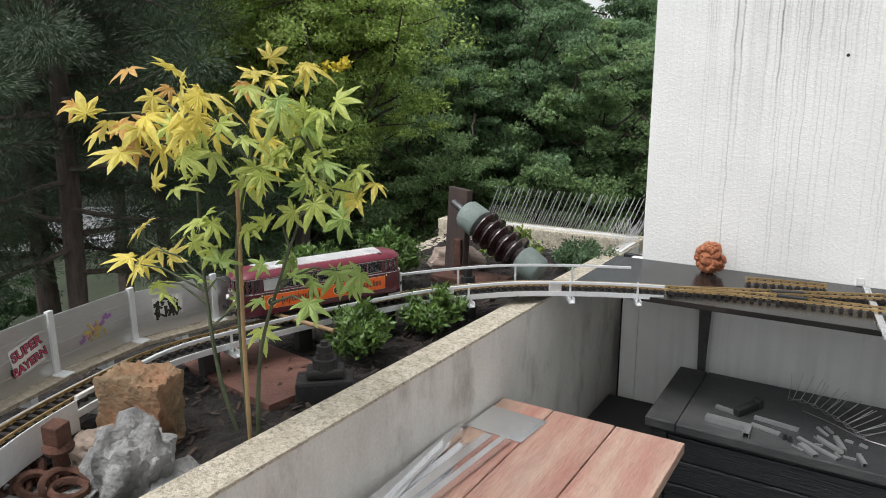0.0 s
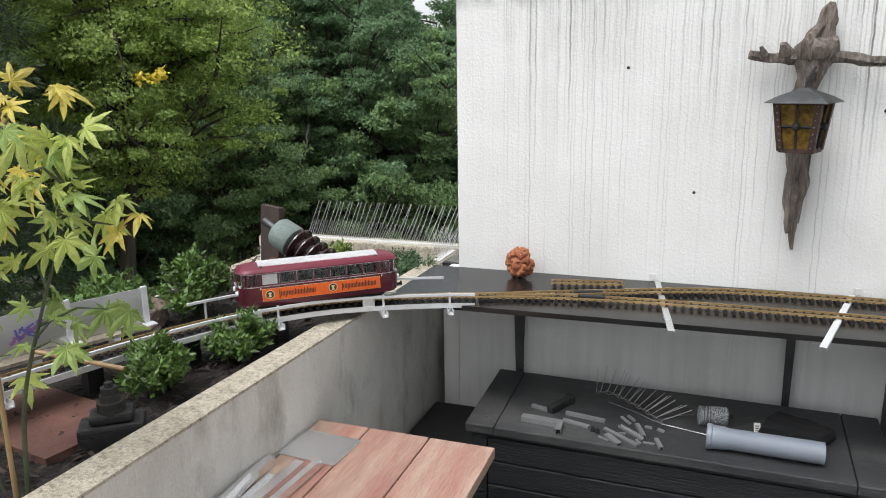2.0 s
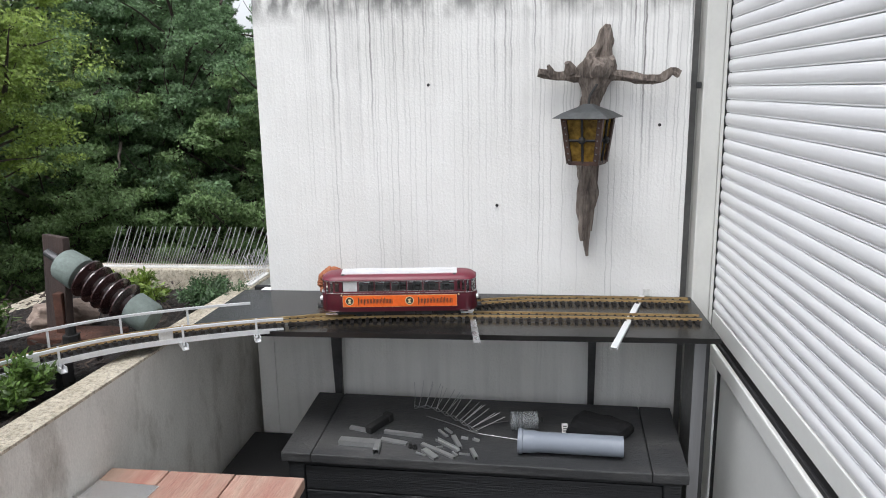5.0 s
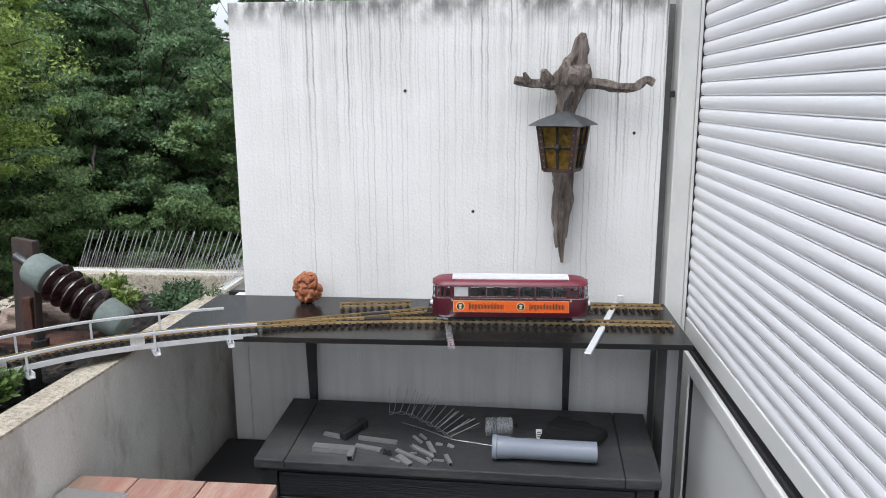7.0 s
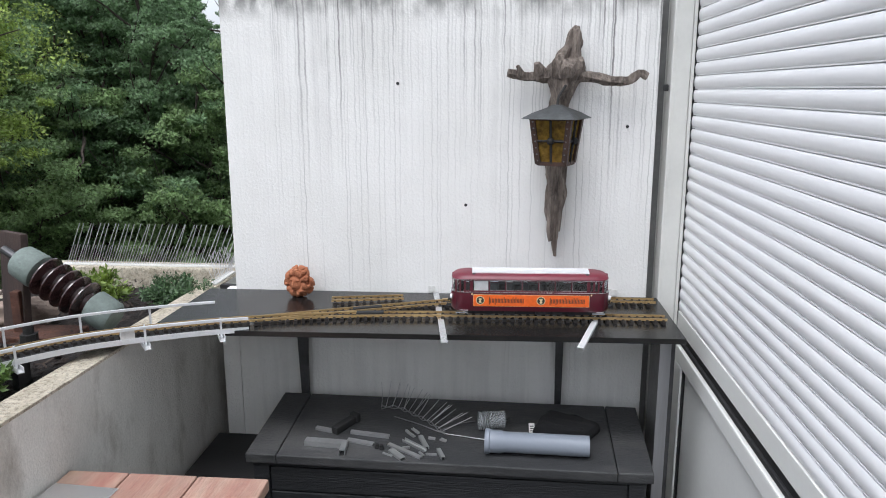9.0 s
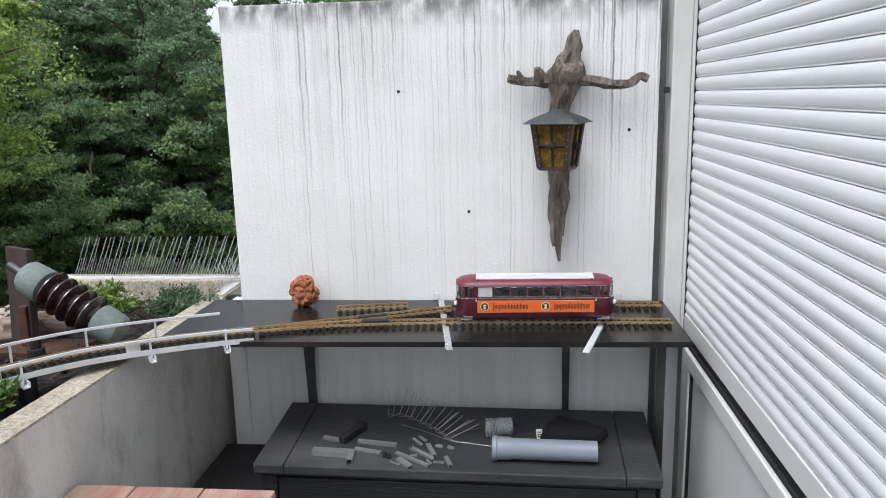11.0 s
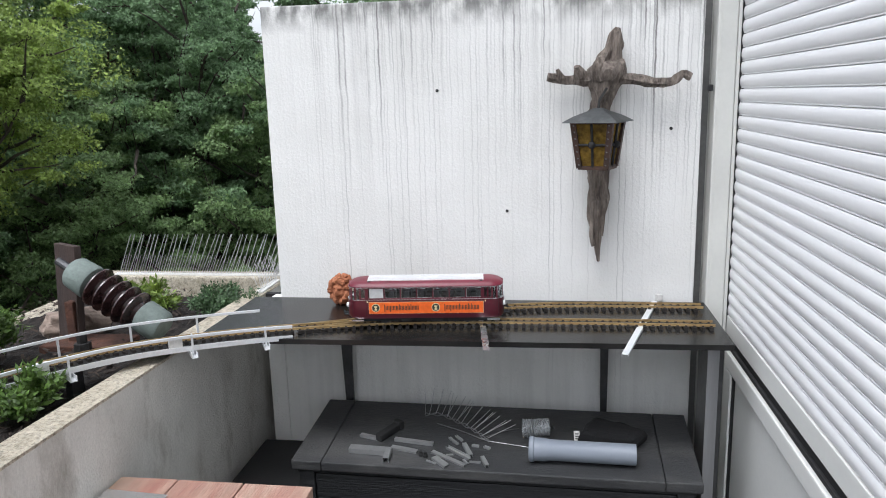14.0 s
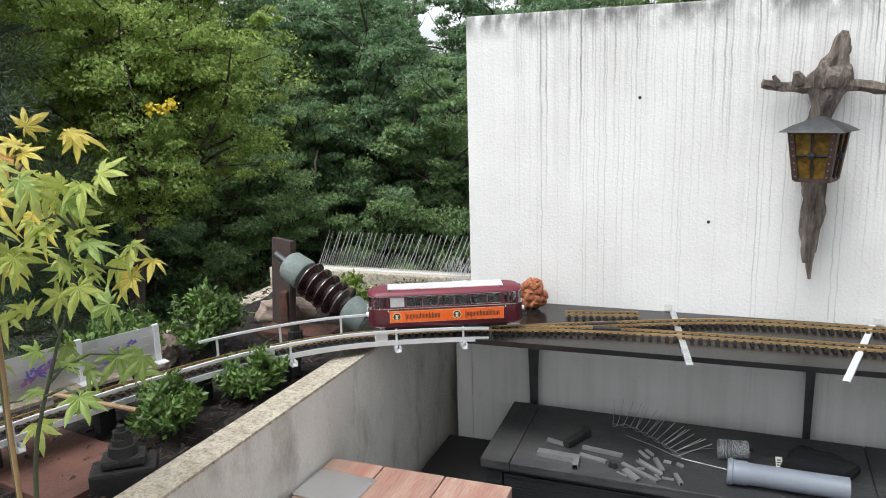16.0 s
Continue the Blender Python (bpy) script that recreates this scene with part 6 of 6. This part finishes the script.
def young_maple():
    t = tagged(empty("young_maple"), "young maple with yellow and lime leaves tied to a cane", "tree")
    upper = [(-1.64, 1.09, 1.81), (-1.58, 1.16, 1.86), (-1.57, 1.12, 1.78), (-1.55, 1.18, 1.75), (-1.45, 1.18, 1.73), (-1.31, 1.05, 1.69), (-1.23, 1.03, 1.84),
             (-1.36, 1.23, 1.87), (-1.22, 1.09, 1.80), (-1.08, 1.09, 1.79), (-1.16, 1.27, 1.90), (-1.02, 1.14, 1.83), (-1.27, 1.23, 1.75), (-1.10, 1.14, 1.69),
             (-1.01, 1.18, 1.67), (-0.95, 1.07, 1.76), (-0.95, 1.18, 1.72)]
    lower = [(-0.92, 1.24, 1.62), (-0.90, 1.16, 1.60), (-1.13, 1.21, 1.54), (-1.03, 1.19, 1.60), (-1.14, 1.04, 1.58), (-1.70, 1.21, 1.45), (-1.60, 1.17, 1.44),
             (-1.62, 1.10, 1.42), (-1.17, 1.04, 1.49), (-1.13, 1.24, 1.45), (-1.50, 1.14, 1.37), (-1.30, 1.20, 1.38), (-1.27, 1.24, 1.31), (-1.05, 1.20, 1.42),
             (-0.98, 1.25, 1.44), (-0.96, 1.12, 1.40), (-1.22, 1.22, 1.24)]
    part("cane", tube(bmesh.new(), [(-1.187, 1.135, 0.93), (-1.178, 1.13, 1.25), (-1.165, 1.13, 1.58)], [0.0055, 0.005, 0.0045], 9), BAMBOO, t, "thin bamboo cane")
    stems = [spline([(-1.20, 1.15, 0.93), (-1.21, 1.15, 1.2), (-1.20, 1.15, 1.45), (-1.14, 1.15, 1.65), (-1.10, 1.17, 1.82)], 0.03),
             spline([(-1.27, 1.18, 0.93), (-1.32, 1.17, 1.12), (-1.345, 1.17, 1.4), (-1.33, 1.16, 1.6), (-1.38, 1.17, 1.80)], 0.03),
             spline([(-1.20, 1.17, 0.93), (-1.19, 1.19, 1.18), (-1.10, 1.19, 1.40), (-1.03, 1.19, 1.55), (-0.97, 1.17, 1.68)], 0.03)]
    for s in stems:
        part("stem", tube(bmesh.new(), s, [0.0058 - 0.0038 * i / len(s) for i in range(len(s))], 8, 0.15, 1), STEM, t, smooth=True)
    rng = random.Random(12)
    meshes = {}
    for s in (1, 2, 3):
        for mat in (MAPLE_Y, MAPLE_G, MAPLE_L, MAPLE_O):
            bm = maple_leaf_mesh(s)
            me = bpy.data.meshes.new("leaf")
            bm.to_mesh(me)
            bm.free()
            me.materials.append(mat)
            meshes[s, mat.name] = me
    joints = [p for s in stems for p in s if p.z > 1.05]
    for k, tip in enumerate(upper + lower):
        tip = Vector(tip) * 1.0
        tip.x += 0.09 if tip.x < -1.5 else 0.03 if tip.x < -1.3 else 0.0
        tip.z -= 0.045 + max(0.0, tip.z - 1.72) * 0.35
        under = [p for p in joints if p.z < tip.z - 0.02] or joints
        base = min(under, key=lambda p: (p - tip).length + 0.4 * abs(p.z - tip.z + 0.1))
        mid = base.lerp(tip, 0.55) + Vector((0, 0, 0.02))
        tw = part("twig", tube(bmesh.new(), [base, mid, tip], [0.0035, 0.0025, 0.0012], 5), STEM, t)
        crown = k < len(upper)
        n = rng.choice((5, 6, 7)) if crown else rng.choice((2, 3))
        for j in range(n):
            p = tip + Vector((rng.gauss(0, 0.050), rng.gauss(0, 0.045), rng.gauss(0, 0.038))) * (1.0 if crown else 0.7)
            warm = 0.30 + (p.z - 1.55) * 1.9 + (-p.x - 1.2) * 1.6 + rng.gauss(0, 0.22)
            if k in range(17, 20) or 22 <= k <= 24:
                warm += 0.45
            mat = MAPLE_O if warm > 1.2 else MAPLE_Y if warm > 0.50 else MAPLE_L if warm > -0.02 else MAPLE_G
            size = rng.uniform(0.048, 0.078)
            m = pose(p.x, p.y, p.z, rng.gauss(42, 26), rng.gauss(0, 24), 45 + rng.gauss(0, 48)) @ pose(0, 0, 0, 0, 0, 180 + rng.gauss(0, 55))
            ob = new("leaf", meshes[rng.choice((1, 2, 3)), mat.name])
            ob.parent = t
            ob.matrix_basis = m @ Matrix.Diagonal((size, size, size, 1))
    return t


young_maple()
tagged(put("cut_cane", tube(bmesh.new(), [(-1.33, 1.62, 1.075), (-1.63, 1.57, 1.115)], 0.007, 10), BAMBOO), "short cut bamboo cane lying across the trestle", "cane")


def bark_chips():
    rng = np.random.default_rng(4)
    n = 5000
    y = rng.random(n) * 3.0 + 0.45
    x = -2.1 + rng.random(n) * (2.1 - 1.17)
    z = SOIL_Z + 0.006 + 0.012 * rng.random(n)
    a = rng.random(n) * 6.28
    l = (0.004 + 0.014 * rng.random(n) ** 2)[:, None]
    u = np.stack([np.cos(a), np.sin(a), rng.normal(size=n) * 0.3], 1)
    w = np.stack([-np.sin(a), np.cos(a), rng.normal(size=n) * 0.3], 1)
    c = np.stack([x, y, z], 1)
    v = np.stack([c - u * l - w * l * 0.35, c + u * l - w * l * 0.25, c + u * l * 0.9 + w * l * 0.35, c - u * l + w * l * 0.3], 1).reshape(-1, 3)
    ob = soup("bark_chips", v, np.arange(n * 4).reshape(-1, 4), CHIP)
    tagged(ob, "scattered brown bark chips on the soil", "bark mulch", kind="stuff")


bark_chips()


def motions():
    # seconds, centre of the bus over the track, height of the rail, heading
    rows = [(0.0, -1.497, 1.748, 1.085, 64.5), (0.5, -1.410, 1.895, 1.085, 61.0), (1.0, -1.317, 2.046, 1.085, 56.1), (1.5, -1.222, 2.187, 1.083, 48.4),
            (2.0, -1.108, 2.323, 1.079, 41.5), (2.5, -0.976, 2.438, 1.073, 34.3), (3.0, -0.834, 2.542, 1.065, 28.0),
            (3.5, -0.682, 2.631, 1.058, 21.5), (4.0, -0.525, 2.690, 1.053, 15.0), (4.5, -0.36, 2.735, 1.05, 10.0),
            (5.3, -0.14, 2.768, 1.05, 5.0), (6.1, 0.08, 2.786, 1.05, 3.0), (7.0, 0.272, 2.793, 1.05, 2.3), (7.5, 0.346, 2.797, 1.05, 2.0), (8.0, 0.369, 2.797, 1.05, 2.0),
            (9.0, 0.369, 2.797, 1.05, 2.0), (11.5, 0.369, 2.797, 1.05, 2.0), (12.0, 0.352, 2.796, 1.05, 2.0), (12.5, 0.249, 2.793, 1.05, 2.3),
            (13.0, 0.117, 2.788, 1.05, 3.0), (13.5, -0.012, 2.780, 1.05, 4.0), (14.0, -0.158, 2.766, 1.05, 5.5), (14.5, -0.290, 2.748, 1.05, 7.8),
            (15.0, -0.436, 2.718, 1.051, 11.5), (15.5, -0.602, 2.668, 1.055, 17.5), (16.0, -0.779, 2.590, 1.062, 24.5)]
    walk(bus, [(t, pose(x, y, z, 0, 0, h)) for t, x, y, z, h in rows])


motions()
